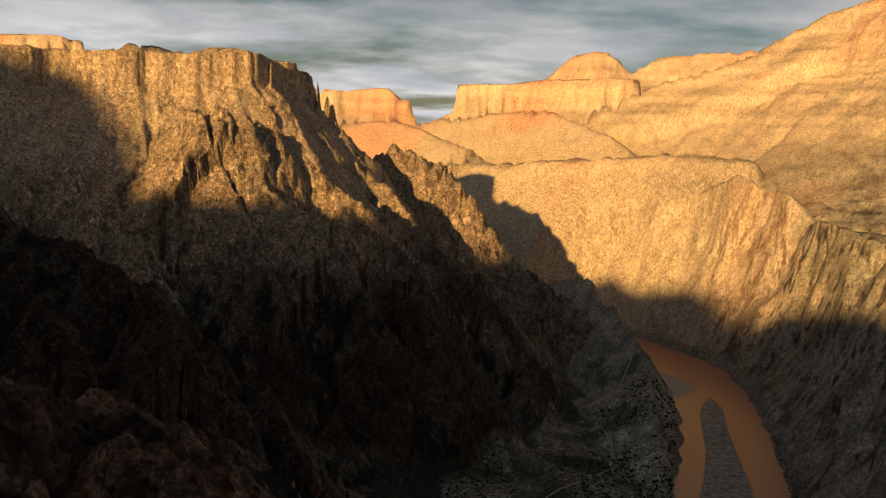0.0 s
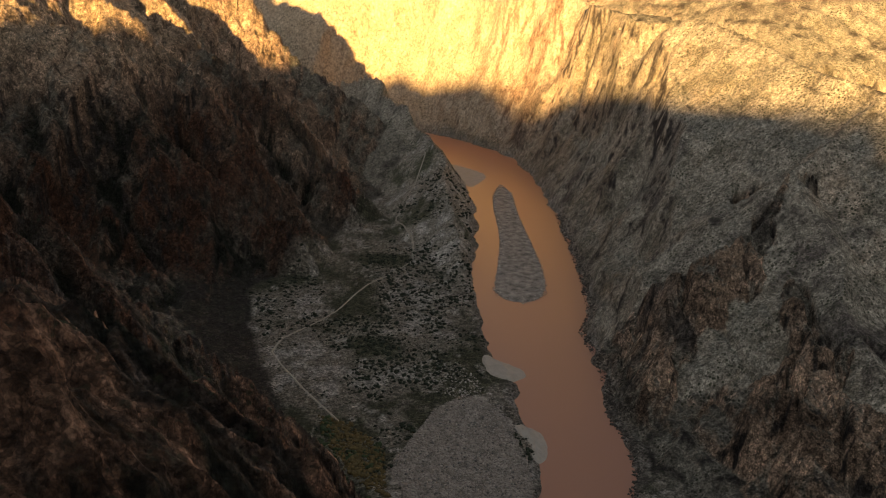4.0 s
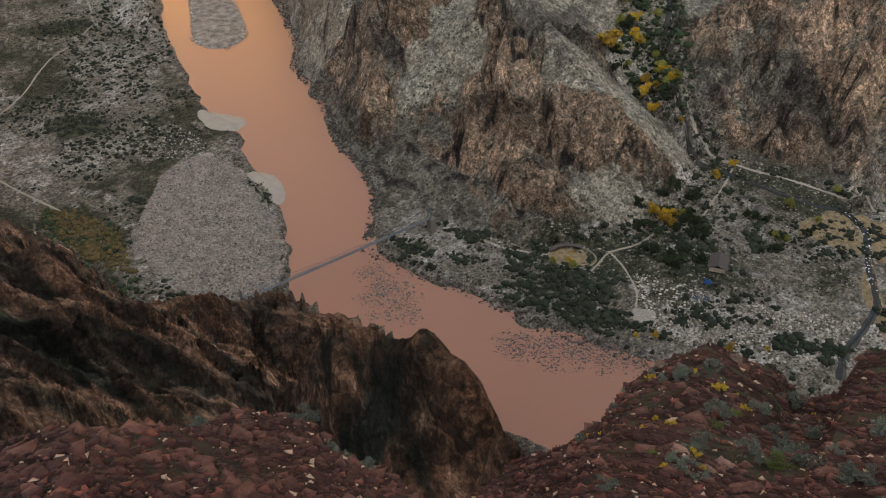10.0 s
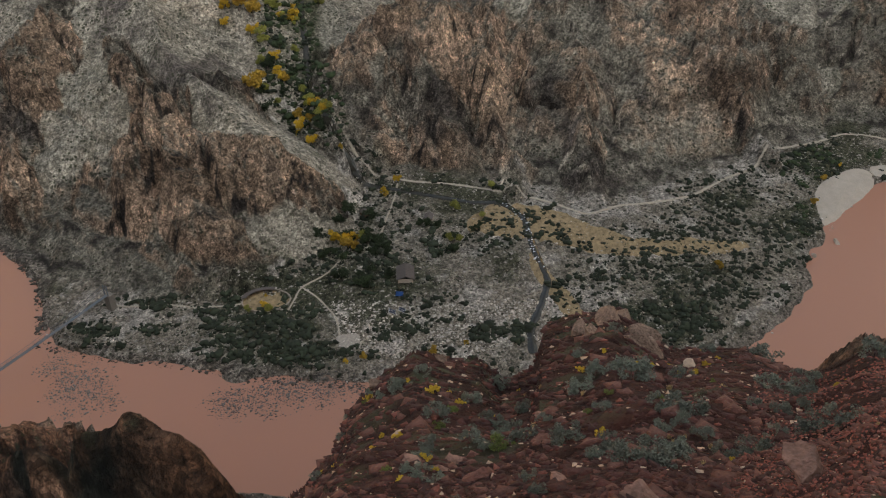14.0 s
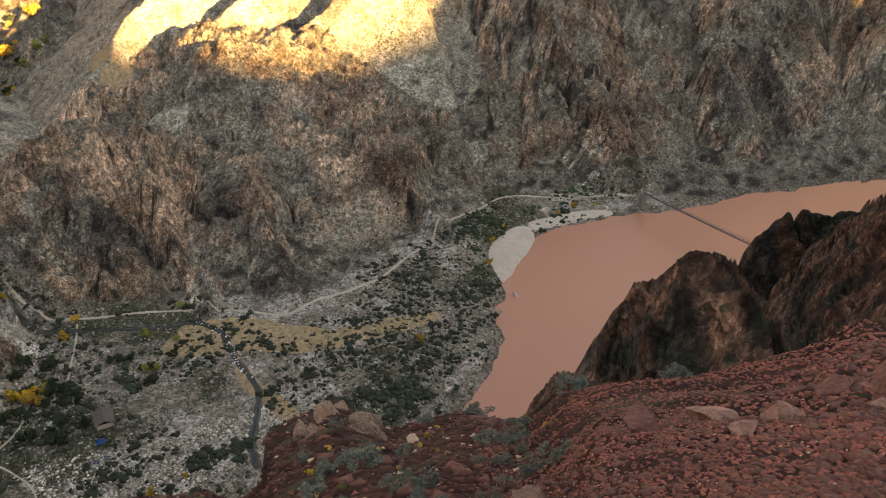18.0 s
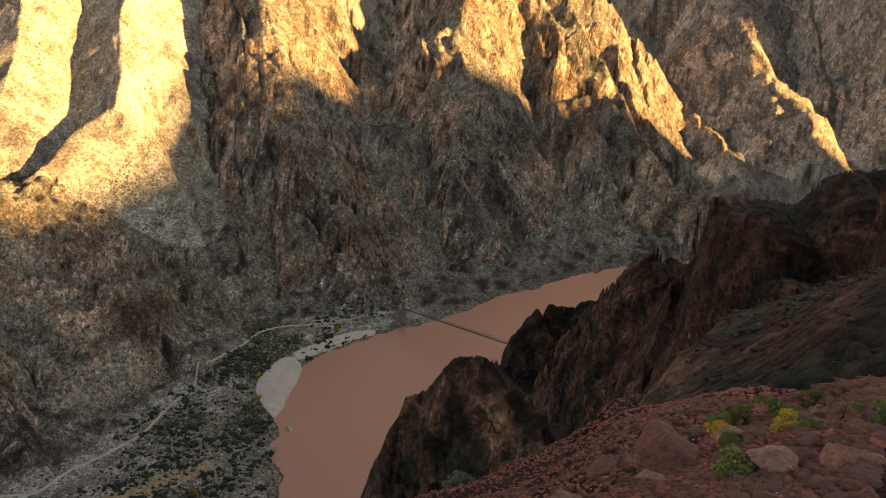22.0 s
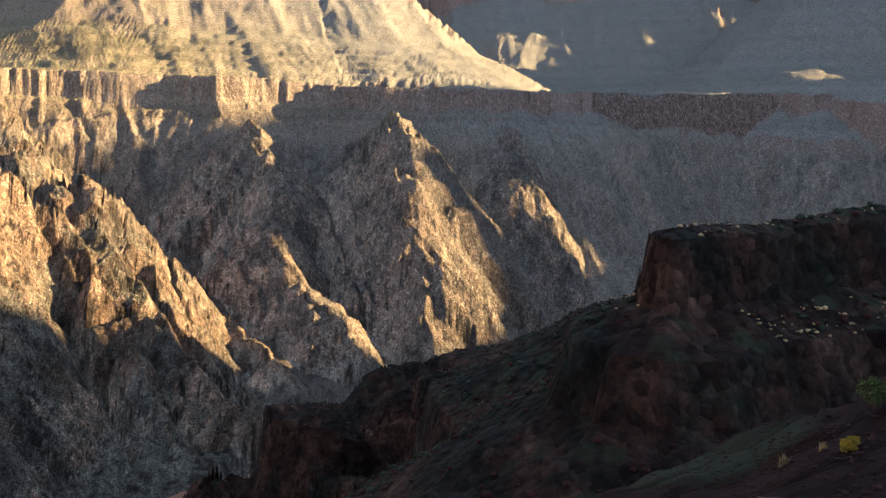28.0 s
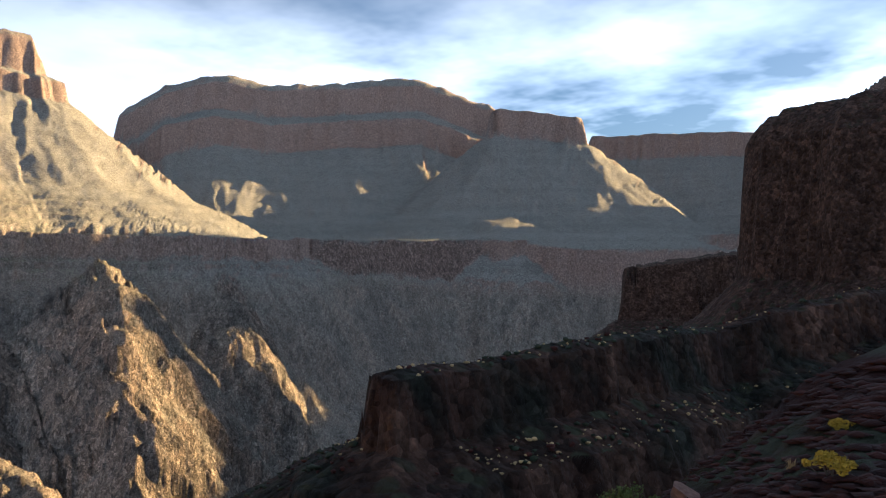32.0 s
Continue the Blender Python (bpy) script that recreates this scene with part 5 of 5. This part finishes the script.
def plant(kind, x, y, s=1.0):
    i = rng.randrange(len(protos[kind]))
    m = pose(x, y, ground_z(x, y) - 0.2, 0, 0, rng.uniform(0, 360)) @ Matrix.Diagonal((s, s, s * rng.uniform(0.85, 1.15), 1))
    if not first[kind][i]:
        first[kind][i] = True
        protos[kind][i].matrix_world = m
    else:
        copy_thing(protos[kind][i], m)


for kind, x, y, s in (("yellow", 510, 372, 0.8), ("yellow", 529, 372, 0.75), ("yellow", 513, 417, 0.7), ("lime", 522, 311, 0.9), ("lime", 563, 301, 0.8), ("green", 490, 319, 0.7), ("green", 462, 374, 1.8),
                      ("green", 474, 362, 1.6), ("green", 450, 372, 1.5), ("yellow", 436, 366, 1.5), ("yellow", 441, 358, 1.3), ("orange", 433, 350, 1.4), ("green", 446, 344, 1.2), ("lime", 452, 352, 0.8), ("yellow", 448, 356, 0.7), ("yellow", 350, 364, 0.8), ("lime", 347, 359, 0.8),
                      ("lime", 341, 372, 0.6), ("yellow", 360, 372, 0.35), ("orange", 738, 67, 0.6), ("yellow", 770, 60, 0.6), ("orange", 694, 66, 0.5), ("orange", 560, 104, 0.6), ("yellow", 812, 8, 0.6),
                      ("orange", 826, -6, 0.6), ("yellow", 838, -30, 0.6), ("yellow", 336, 283, 0.5), ("orange", 345, 275, 0.5), ("orange", 372, 238, 0.55), ("yellow", 392, 224, 0.5)):
    plant(kind, x, y, s)
for x, y in random_in([(425, 385), (471, 345), (440, 306), (408, 306), (398, 330), (403, 360)], 30, 66):
    plant("green", x, y, rng.uniform(0.7, 1.25))
for x, y in random_in([(491, 329), (525, 285), (485, 262), (459, 292)], 16, 67):
    plant(rng.choice(["green", "green", "lime"]), x, y, rng.uniform(0.5, 1.0))
up_creek = np.array([(515, 430), (545, 505), (590, 560), (650, 590), (740, 640), (840, 700), (930, 720), (1060, 730)], float)
ss = np.concatenate([[0], np.cumsum(np.hypot(*np.diff(up_creek, axis=0).T))])
for k in range(190):
    t = ss[-1] * (k + rng.random()) / 190
    wide = 12 + 44 * min(1, t / 200)
    plant(rng.choice(["yellow", "yellow", "orange", "lime", "lime", "green", "green", "green"]), np.interp(t, ss, up_creek[:, 0]) + rng.uniform(-wide, wide) * 0.85, np.interp(t, ss, up_creek[:, 1]) + rng.uniform(-wide, wide) * 0.65, rng.uniform(0.8, 1.7))


def scrub_field(name, poly, n, rmin, rmax, material, seed, label, density=None):
    p = random_in(poly, n, seed)
    if density is not None:
        r = np.random.RandomState(seed + 1)
        keep = fbm(p[:, 0] / density + seed, p[:, 1] / density, 3) + 0.25 * (r.rand(len(p)) - 0.5) > 0.02
        p = p[keep]
    for bar in (GRAVEL_BAR, SANDBAR):
        p = p[~inside(p[:, 0], p[:, 1], np.array(bar, float))]
    dd = line_distance(p[:, 0], p[:, 1], [tuple(q) for q in RIVER], True)[0]
    p = p[(dd > 4) & ~inside(p[:, 0], p[:, 1], RIVER)]
    r = np.random.RandomState(seed + 2)
    q = rmin + (rmax - rmin) * r.rand(len(p)) ** 2
    z = ground_zs(p)
    pts, rad = [], []
    for (a, b), c, s in zip(p, z, q):
        for _ in range(3):
            pts.append((a + r.randn() * s * 0.55, b + r.randn() * s * 0.55, c + s * 0.35 * r.rand()))
            rad.append(s * (0.45 + 0.4 * r.rand()))
    return scatter_mesh(name, pts, rad, material, seed, 0.8, label, "shrubs", 0.5)


scrub_field("mesquite_scrub", DELTA, 5200, 0.6, 3.4, "scrub", 21, "dark green mesquite scrub on the stony delta", 45)
scrub_field("mesquite_scrub", [(300, 470), (330, 300), (420, 150), (500, 80), (520, 110), (430, 200), (360, 320), (330, 420)], 900, 1.5, 4.0, "scrub", 22, "dense green thicket along the river bank", 30)
scrub_field("thicket", [(425, 385), (471, 337), (427, 303), (403, 303), (394, 327), (401, 360)], 90, 1.2, 3.4, "scrub", 61, "dense dark green thicket beside the barn")
scrub_field("thicket", [(264, 472), (310, 399), (338, 332), (339, 302), (324, 295), (298, 348), (273, 410)], 420, 1.2, 3.6, "scrub", 62, "dark thicket between the corral and the river", 30)
scrub_field("thicket", [(491, 329), (525, 277), (485, 258), (459, 292)], 260, 1.5, 4.2, "scrub", 63, "dark thicket along the creek", 35)
scrub_field("thicket", [(323, 412), (355, 391), (384, 340), (365, 324), (330, 357)], 260, 1.2, 3.6, "scrub", 64, "dark shrubs round the corral", 25)
scrub_field("thicket", [(505, 420), (535, 515), (640, 600), (830, 715), (930, 745), (940, 690), (760, 605), (610, 515), (545, 430)], 900, 1.5, 4.2, "green", 65, "green thicket under the creek cottonwoods")
scrub_field("desert_scrub", WEST_FLAT, 5500, 0.8, 2.6, "scrub", 23, "scattered dark desert scrub on the far flats", 60)
scrub_field("willow_thicket", [(80, 640), (100, 600), (92, 540), (75, 560), (60, 600), (55, 660)], 420, 1.0, 3.0, "willow", 24, "rust-brown willow thicket behind the gravel bar")
scrub_field("willow_thicket", [(60, 660), (100, 610), (88, 520), (110, 470), (70, 480), (40, 580)], 320, 1.5, 3.4, "green", 25, "green willow thicket behind the gravel bar", 25)
scrub_field("bank_scrub", [(640, 60), (760, 75), (840, 0), (870, -90), (900, -90), (860, 30), (780, 100), (680, 100)], 420, 1.0, 3.4, "green", 26, "green bank scrub below the bridge trail", 30)
scrub_field("desert_scrub", [(560, 200), (700, 130), (800, 60), (690, 60), (600, 60), (500, 90), (500, 180)], 700, 0.6, 1.9, "scrub", 27, "low grey-green desert scrub on the boulder flat")

# ---------------------------------------------------------------- boulders and cobbles of the delta
def stones(name, poly, n, rmin, rmax, material, seed, label, lift=0.0, loose=False):
    p = random_in(poly, n, seed)
    r = np.random.RandomState(seed)
    if loose:
        edge = line_distance(p[:, 0], p[:, 1], [tuple(q) for q in poly], True)[0]
        p = (p + r.randn(n, 2) * 3)[fbm(p[:, 0] / 9 + seed, p[:, 1] / 9, 3) + edge / 30 - 0.28 * r.rand(n) > 0.0]
    n = len(p)
    q = rmin + (rmax - rmin) * r.rand(n) ** 4
    return pebbles(name, [(a, b, c + lift) for (a, b), c in zip(p, np.maximum(ground_zs(p), -0.1))], q, material, seed, 0.6, label, "stones")


stones("boulder_field", DELTA, 20000, 0.25, 1.3, "boulder", 31, "pale boulders strewn over the creek delta")
stones("boulder_field", [(380, 330), (420, 260), (470, 190), (440, 160), (370, 230), (340, 290)], 3500, 0.25, 1.3, "boulder", 32, "white boulders between the barn and the river")
stones("cobble_field", GRAVEL_BAR, 9000, 0.5, 1.6, "cobble", 33, "round cobbles covering the gravel bar", 0.6)
stones("cobble_field", GRAVEL_BAR, 1600, 0.4, 1.5, "dark_cobble", 38, "darker cobbles on the gravel bar", 0.6)
stones("shoal_cobbles", [(245, 470), (252, 445), (258, 400), (228, 380), (205, 400), (214, 440)], 4200, 0.25, 0.9, "dark_cobble", 34, "wet cobbles breaking the river surface", 0.1, True)
stones("shoal_cobbles", [(262, 345), (290, 327), (310, 305), (332, 270), (322, 254), (300, 270), (274, 297), (256, 320)], 4200, 0.25, 0.9, "dark_cobble", 35, "wet cobbles along the shallow bank", 0.1, True)
stones("island_cobbles", [(430, 1356), (432, 1288), (409, 1202), (371, 982), (345, 891), (310, 868), (279, 900), (315, 994), (350, 1100), (372, 1200), (395, 1290)], 3500, 0.4, 1.6, "cobble", 37, "pale cobbles on the gravel island", 0.9)
stones("boulder_field", [(150, 760), (200, 740), (215, 660), (150, 690)], 900, 0.4, 1.4, "boulder", 36, "white boulders on the far bank")
stones("bank_rocks", [(468, 1176), (411, 934), (376, 823), (349, 783), (343, 721), (309, 619), (308, 579), (292, 527), (254, 480), (248, 484), (284, 530), (300, 581), (301, 620), (334, 722), (340, 786), (366, 826), (402, 937), (459, 1178)], 1500, 0.5, 2.4, "bank_stone", 39, "dark wave-washed rocks along the river bank", 0.2)
stones("bank_rocks", [(248, 478), (266, 418), (289, 369), (301, 328), (332, 266), (360, 203), (400, 138), (396, 134), (351, 204), (322, 266), (291, 328), (279, 369), (257, 420), (240, 476)], 900, 0.3, 1.5, "bank_stone", 40, "dark rocks along the river bank", 0.2)
for k, (x, y, s) in enumerate(((653, 38, 4.5), (625, 49, 4.0), (632, 56, 3.0), (342, 783, 4.0), (858, -128, 4.5), (872, -150, 4.0))):
    ob = part("river_boulder", rock_bmesh(40 + k, (s, s * 0.8, s * 0.6)), "stone")
    ob.matrix_world = pose(x, y, 0.4, 0, 0, 40 * k)
    tagged(ob, "dark rounded boulder standing in the muddy water", "boulder", "boulders in the river")

# ---------------------------------------------------------------- underfoot: stones of the knoll
def near_rock(x, y, size, material, label, seed, turn=0.0, sink=0.3, tilt=(0, 0)):
    ob = part("rock", rock_bmesh(seed, size), material)
    ob.matrix_world = pose(x, y, ground_z(x, y) + size[2] * (1 - 2 * sink) * 0.5, tilt[0], tilt[1], turn)
    tagged(ob, label, "rock", "rocks on the knoll")
    return ob


near_rock(12.3, 8.9, (0.27, 0.15, 0.09), "buff", "pale buff flat stone lying on red shale", 1, 20)
near_rock(28.7, 5.7, (0.8, 0.5, 0.35), "buff", "pale yellowish boulder on the brink of the slope", 2, 60)
for k, (x, y, s) in enumerate(((37, 12, 1.6), (33, 12.2, 1.5), (30.5, 8, 1.6), (35, 9.5, 1.7), (38.5, 10, 1.6), (41, 12.6, 1.4), (31.5, 11.0, 1.0), (26.5, 16.5, 0.7), (22, 17, 0.8))):
    near_rock(x, y, (s, s * 0.7, s * 0.65), "outcrop", "weathered brown outcrop on the brink of the slope", 60 + k, 37 * k, 0.35)
for k, (x, y, sx, sz) in enumerate(((7.2, -3.4, 0.62, 0.42), (7.4, -1.7, 0.42, 0.22), (7.0, -2.2, 0.35, 0.2), (6.9, -0.9, 0.38, 0.24), (6.4, 0.0, 0.42, 0.22), (6.6, -2.9, 0.3, 0.16), (8.0, -2.9, 0.4, 0.2), (7.6, -4.2, 0.34, 0.2),
                                   (5.9, -3.7, 0.5, 0.28), (5.0, -2.8, 0.24, 0.12), (6.1, -1.6, 0.26, 0.12), (5.4, -4.1, 0.42, 0.26), (7.2, -5.1, 0.34, 0.18), (6.3, -6.1, 0.5, 0.24), (5.6, -5.9, 0.55, 0.3), (4.7, -5.5, 0.5, 0.3),
                                   (5.0, -6.6, 0.42, 0.2), (4.2, -7.0, 0.5, 0.22), (3.1, -7.4, 0.5, 0.2), (3.6, -9.9, 0.5, 0.2), (8.6, -5.8, 0.3, 0.14), (10.5, -5.2, 0.35, 0.14), (9.5, 6.6, 0.4, 0.1), (10.3, 6.0, 0.5, 0.1),
                                   (8.3, 4.5, 0.4, 0.12), (6.4, 2.4, 0.3, 0.1), (9.0, 5.6, 0.3, 0.1), (11.6, 4.8, 0.35, 0.1), (14.2, 6.0, 0.35, 0.12), (5.2, 1.2, 0.3, 0.12), (4.6, 9.8, 0.4, 0.2), (6.0, 11.8, 0.45, 0.22))):
    near_rock(x, y, (sx, sx * 0.72, sz), "slab" if k % 3 else "redrock", "angular reddish sandstone block among shale chips", 80 + k, 53 * k, 0.3, (rng.uniform(-12, 12), rng.uniform(-12, 12)))


def polar_points(n, az0, az1, r0, r1, seed):
    r = np.random.RandomState(seed)
    a, d = np.radians(az0 + (az1 - az0) * r.rand(n)), r0 * (r1 / r0) ** r.rand(n)
    return np.stack([np.sin(a) * d, np.cos(a) * d], -1)


def chips(n, az0, az1, r0, r1, s0, s1, material, seed, label, flat=0.28):
    p = polar_points(n, az0, az1, r0, r1, seed)
    p = p[height(p[:, 0], p[:, 1])[5]]
    z = ground_zs(p)
    r = np.random.RandomState(seed)
    q = (s0 + (s1 - s0) * r.rand(len(p)) ** 3) * (0.5 + np.hypot(p[:, 0], p[:, 1]) / 14)
    return pebbles("shale_chips", [(a, b, c) for (a, b), c in zip(p, z)], q, material, seed, flat, label, "stones")


chips(21000, 84, 128, 2.6, 26, 0.022, 0.10, "pink_shale", 51, "loose chips of dark red shale")
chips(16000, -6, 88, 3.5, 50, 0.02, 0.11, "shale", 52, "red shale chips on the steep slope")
chips(2200, -6, 88, 3.5, 50, 0.02, 0.09, "pink_shale", 58, "pinkish shale chips on the steep slope")
chips(2600, 84, 128, 2.8, 16, 0.05, 0.18, "redrock", 56, "angular reddish stones among the shale", 0.4)
chips(1500, -6, 88, 4, 50, 0.04, 0.17, "redrock", 57, "angular reddish stones on the steep slope", 0.4)
chips(1100, 84, 128, 2.6, 12, 0.012, 0.045, "buff", 53, "pale chips among the red shale")
chips(2200, -6, 88, 3.5, 50, 0.012, 0.06, "buff", 54, "pale chips on the steep red slope")
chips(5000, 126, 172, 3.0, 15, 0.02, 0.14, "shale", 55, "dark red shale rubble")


# ---------------------------------------------------------------- underfoot: plants
def make_bush(name, material, seed, label, category, group, r0=0.45, h=0.45, leaf=0.023, n=1500, stems=20):
    r = random.Random(seed)
    root = tagged(empty(name, 0, 0, 0), label, category, group)
    bm = bmesh.new()
    clumps = []
    for k in range(stems):
        a, d = r.uniform(0, 6.28), r0 * math.sqrt(r.random())
        tip = Vector((d * math.cos(a), d * math.sin(a), h * r.uniform(0.55, 1.0) * (1 - 0.45 * d / r0)))
        rod(bm, (tip.x * 0.15, tip.y * 0.15, -0.05), tip, 0.006, 4)
        clumps.append((*tip, r0 * r.uniform(0.2, 0.34)))
    part("stem", bm, "twig", root)
    leaves = new("foliage", leaf_mesh("foliage", clumps, material, seed, n // stems, leaf))
    leaves.parent = root
    return root


def make_tuft(name, material, seed, label, group, h=0.24, n=80):
    r = random.Random(seed)
    verts, faces = [], []
    for k in range(n):
        a, lean = r.uniform(0, 6.28), r.uniform(0.1, 0.65)
        hh, w = h * r.uniform(0.5, 1.1), 0.006
        bx, by = r.gauss(0, 0.035), r.gauss(0, 0.035)
        dx, dy = math.cos(a) * lean * hh, math.sin(a) * lean * hh
        i = len(verts)
        px, py = -math.sin(a) * w, math.cos(a) * w
        verts += [(bx - px, by - py, -0.03), (bx + px, by + py, -0.03), (bx + dx * 0.5 + px * 0.8, by + dy * 0.5 + py * 0.8, hh * 0.65), (bx + dx * 0.5 - px * 0.8, by + dy * 0.5 - py * 0.8, hh * 0.65), (bx + dx, by + dy, hh)]
        faces += [(i, i + 1, i + 2, i + 3), (i + 3, i + 2, i + 4)]
    ob = new(name, raw_mesh(name, verts, faces, material))
    return tagged(ob, label, "grass", group)


BUSH = dict(
    sage=[make_bush("sagebrush", "sage", 70 + k, "grey-green sagebrush growing in red shale", "shrub", "sagebrush on the knoll") for k in range(3)],
    herb=[make_bush("green_shrub", "herb", 75 + k, "bright green desert shrub growing in red shale", "shrub", "green shrubs on the knoll", 0.45, 0.5, 0.022) for k in range(2)],
    bloom=[make_bush("snakeweed", "bloom", 78 + k, "low yellow-flowered bush growing in red shale", "shrub", "yellow bushes on the knoll", 0.28, 0.3, 0.016, 1300, 14) for k in range(2)],
    straw=[make_tuft("grass_tuft", "straw", 81 + k, "dry straw-coloured grass tuft", "grass tufts on the knoll") for k in range(2)],
)
used = {k: [False] * len(v) for k, v in BUSH.items()}


def grow(kind, x, y, s):
    i = rng.randrange(len(BUSH[kind]))
    m = pose(x, y, ground_z(x, y) - 0.02, 0, 0, rng.uniform(0, 360)) @ Matrix.Diagonal((s, s, s, 1))
    if not used[kind][i]:
        used[kind][i] = True
        BUSH[kind][i].matrix_world = m
    else:
        copy_thing(BUSH[kind][i], m)


for x, y, s in ((18.8, 13.4, 0.9), (14.2, 9.0, 0.9), (10.6, 7.0, 0.6), (8.6, 6.0, 0.5), (11.3, 6.3, 0.7), (11.1, 5.9, 0.6), (18.5, 8.4, 1.5), (24.7, 9.1, 1.3), (19.1, 6.3, 1.1), (18.7, 5.2, 1.6), (17.1, 6.1, 1.1), (13.0, 4.1, 0.8),
                (11.9, 5.4, 0.9), (11.3, 4.2, 0.9), (12.9, 2.8, 0.9), (12.9, 2.4, 1.0), (11.4, 2.5, 0.8), (7.4, 1.9, 0.75), (7.6, 1.6, 0.8), (38.4, 3.9, 2.0), (20.8, 1.4, 1.2), (5.8, 2.4, 0.5), (6.9, 3.0, 0.35), (5.2, 4.5, 0.4),
                (3.9, 9.6, 0.6), (19.3, 1.6, 1.1), (14.9, 0.5, 0.8), (10.4, -0.2, 0.7), (4.6, 12.6, 0.9), (27.5, 1.6, 1.6), (24, -0.6, 1.4), (30, -3.0, 1.6), (22, -3.6, 1.3), (19.3, 13.9, 1.0), (7.8, -6.6, 0.6), (8.6, -6.0, 0.5), (6.6, 3.9, 0.4)):
    grow("sage", x, y, s)
for x, y, s in ((11.3, 5.6, 0.6), (8.9, -5.3, 0.7), (9.0, -4.8, 0.6), (6.7, -4.4, 0.6), (7.8, -6.4, 0.9), (9.1, -5.0, 0.6), (7.1, -3.9, 0.6), (6.0, -3.4, 0.9), (4.9, -10.1, 1.2), (4.3, -10.0, 1.1), (9.1, -6.0, 0.6), (16.0, 9.6, 0.7), (6.2, 12.4, 0.4), (6.4, -4.9, 0.7)):
    grow("herb", x, y, s)
for x, y, s in ((17.8, 11.4, 0.9), (11.9, 8.7, 0.6), (19.7, 15.6, 0.9), (24.1, 7.9, 0.9), (22.5, 6.2, 0.9), (23.1, 5.9, 0.9), (22.8, 4.3, 0.9), (23.0, 4.8, 0.8), (19.9, 7.2, 0.7), (17.0, 5.1, 0.6), (16.7, 8.6, 0.7), (17.0, 9.9, 0.7), (7.9, -4.2, 0.8),
                (7.0, -4.4, 0.8), (5.4, -4.4, 0.9), (4.5, -8.7, 0.9), (2.1, -10.6, 0.9), (1.8, -8.7, 0.9), (8.5, -4.5, 0.8), (7.3, -4.6, 0.8), (29.5, 5.2, 1.2), (28.2, 6.4, 1.0)):
    grow("bloom", x, y, s)
for x, y, s in ((16.4, 5.8, 1.0), (17.8, 3.9, 1.2), (18.1, 2.6, 1.4), (10.6, 2.1, 0.9), (11.0, 2.0, 0.9), (10.6, 1.5, 1.1), (9.1, 1.3, 0.9), (18.0, 4.0, 1.0), (18.3, 2.7, 1.2), (7.1, -0.4, 0.7), (10.7, 2.2, 1.1), (7.4, -3.4, 0.8), (5.6, -9.3, 1.5),
                (5.2, -9.4, 1.4), (3.7, -8.3, 1.3), (3.3, -8.4, 1.3), (2.3, -9.3, 1.5), (6.9, -5.4, 0.9), (13, 9.5, 0.8), (15.5, 8.4, 0.8)):
    grow("straw", x, y, s * 0.6)

for kind, az0, az1, r0, r1, k, s0, s1 in (("sage", 46, 92, 9, 44, 42, 0.5, 1.1), ("bloom", 46, 92, 9, 44, 22, 0.35, 0.8), ("herb", 48, 90, 9, 30, 8, 0.4, 0.8), ("sage", 4, 26, 7, 13, 6, 0.4, 0.7), ("straw", 60, 96, 8, 30, 16, 0.6, 1.0)):
    for x, y in polar_points(k, az0, az1, r0, r1, 300 + k):
        grow(kind, x, y, rng.uniform(s0, s1) * (0.5 + math.hypot(x, y) / 45))

# brush on the dark terrace and the red ledge
def terrace_brush(name, az0, az1, r0, r1, n, s0, s1, material, seed, label):
    p = polar_points(n, az0, az1, r0, r1, seed)
    z = ground_zs(p)
    e = 1.5
    zx, zy = ground_zs(p + np.array([e, 0])), ground_zs(p + np.array([0, e]))
    ok = (np.hypot(zx - z, zy - z) / e < 1.0) & (z > 325)
    p, z = p[ok], z[ok]
    q = s0 + (s1 - s0) * np.random.RandomState(seed).rand(len(p)) ** 2
    return scatter_mesh(name, [(a, b, c + 0.2) for (a, b), c in zip(p, z)], q, material, seed, 0.7, label, "shrubs", 0.5)


terrace_brush("ledge_brush", 108, 172, 85, 260, 3600, 0.12, 0.42, "scrub", 91, "dark brush on the shaded terrace")
terrace_brush("ledge_brush", 108, 172, 95, 260, 900, 0.1, 0.28, "sage", 92, "grey brush on the shaded terrace")
terrace_brush("ledge_rubble", 108, 172, 60, 260, 2600, 0.1, 0.4, "shale", 93, "red rubble on the shaded terrace")
terrace_brush("ledge_grass", 138, 172, 84, 170, 1500, 0.08, 0.26, "straw", 94, "dry straw-coloured grass on the shaded ledge")
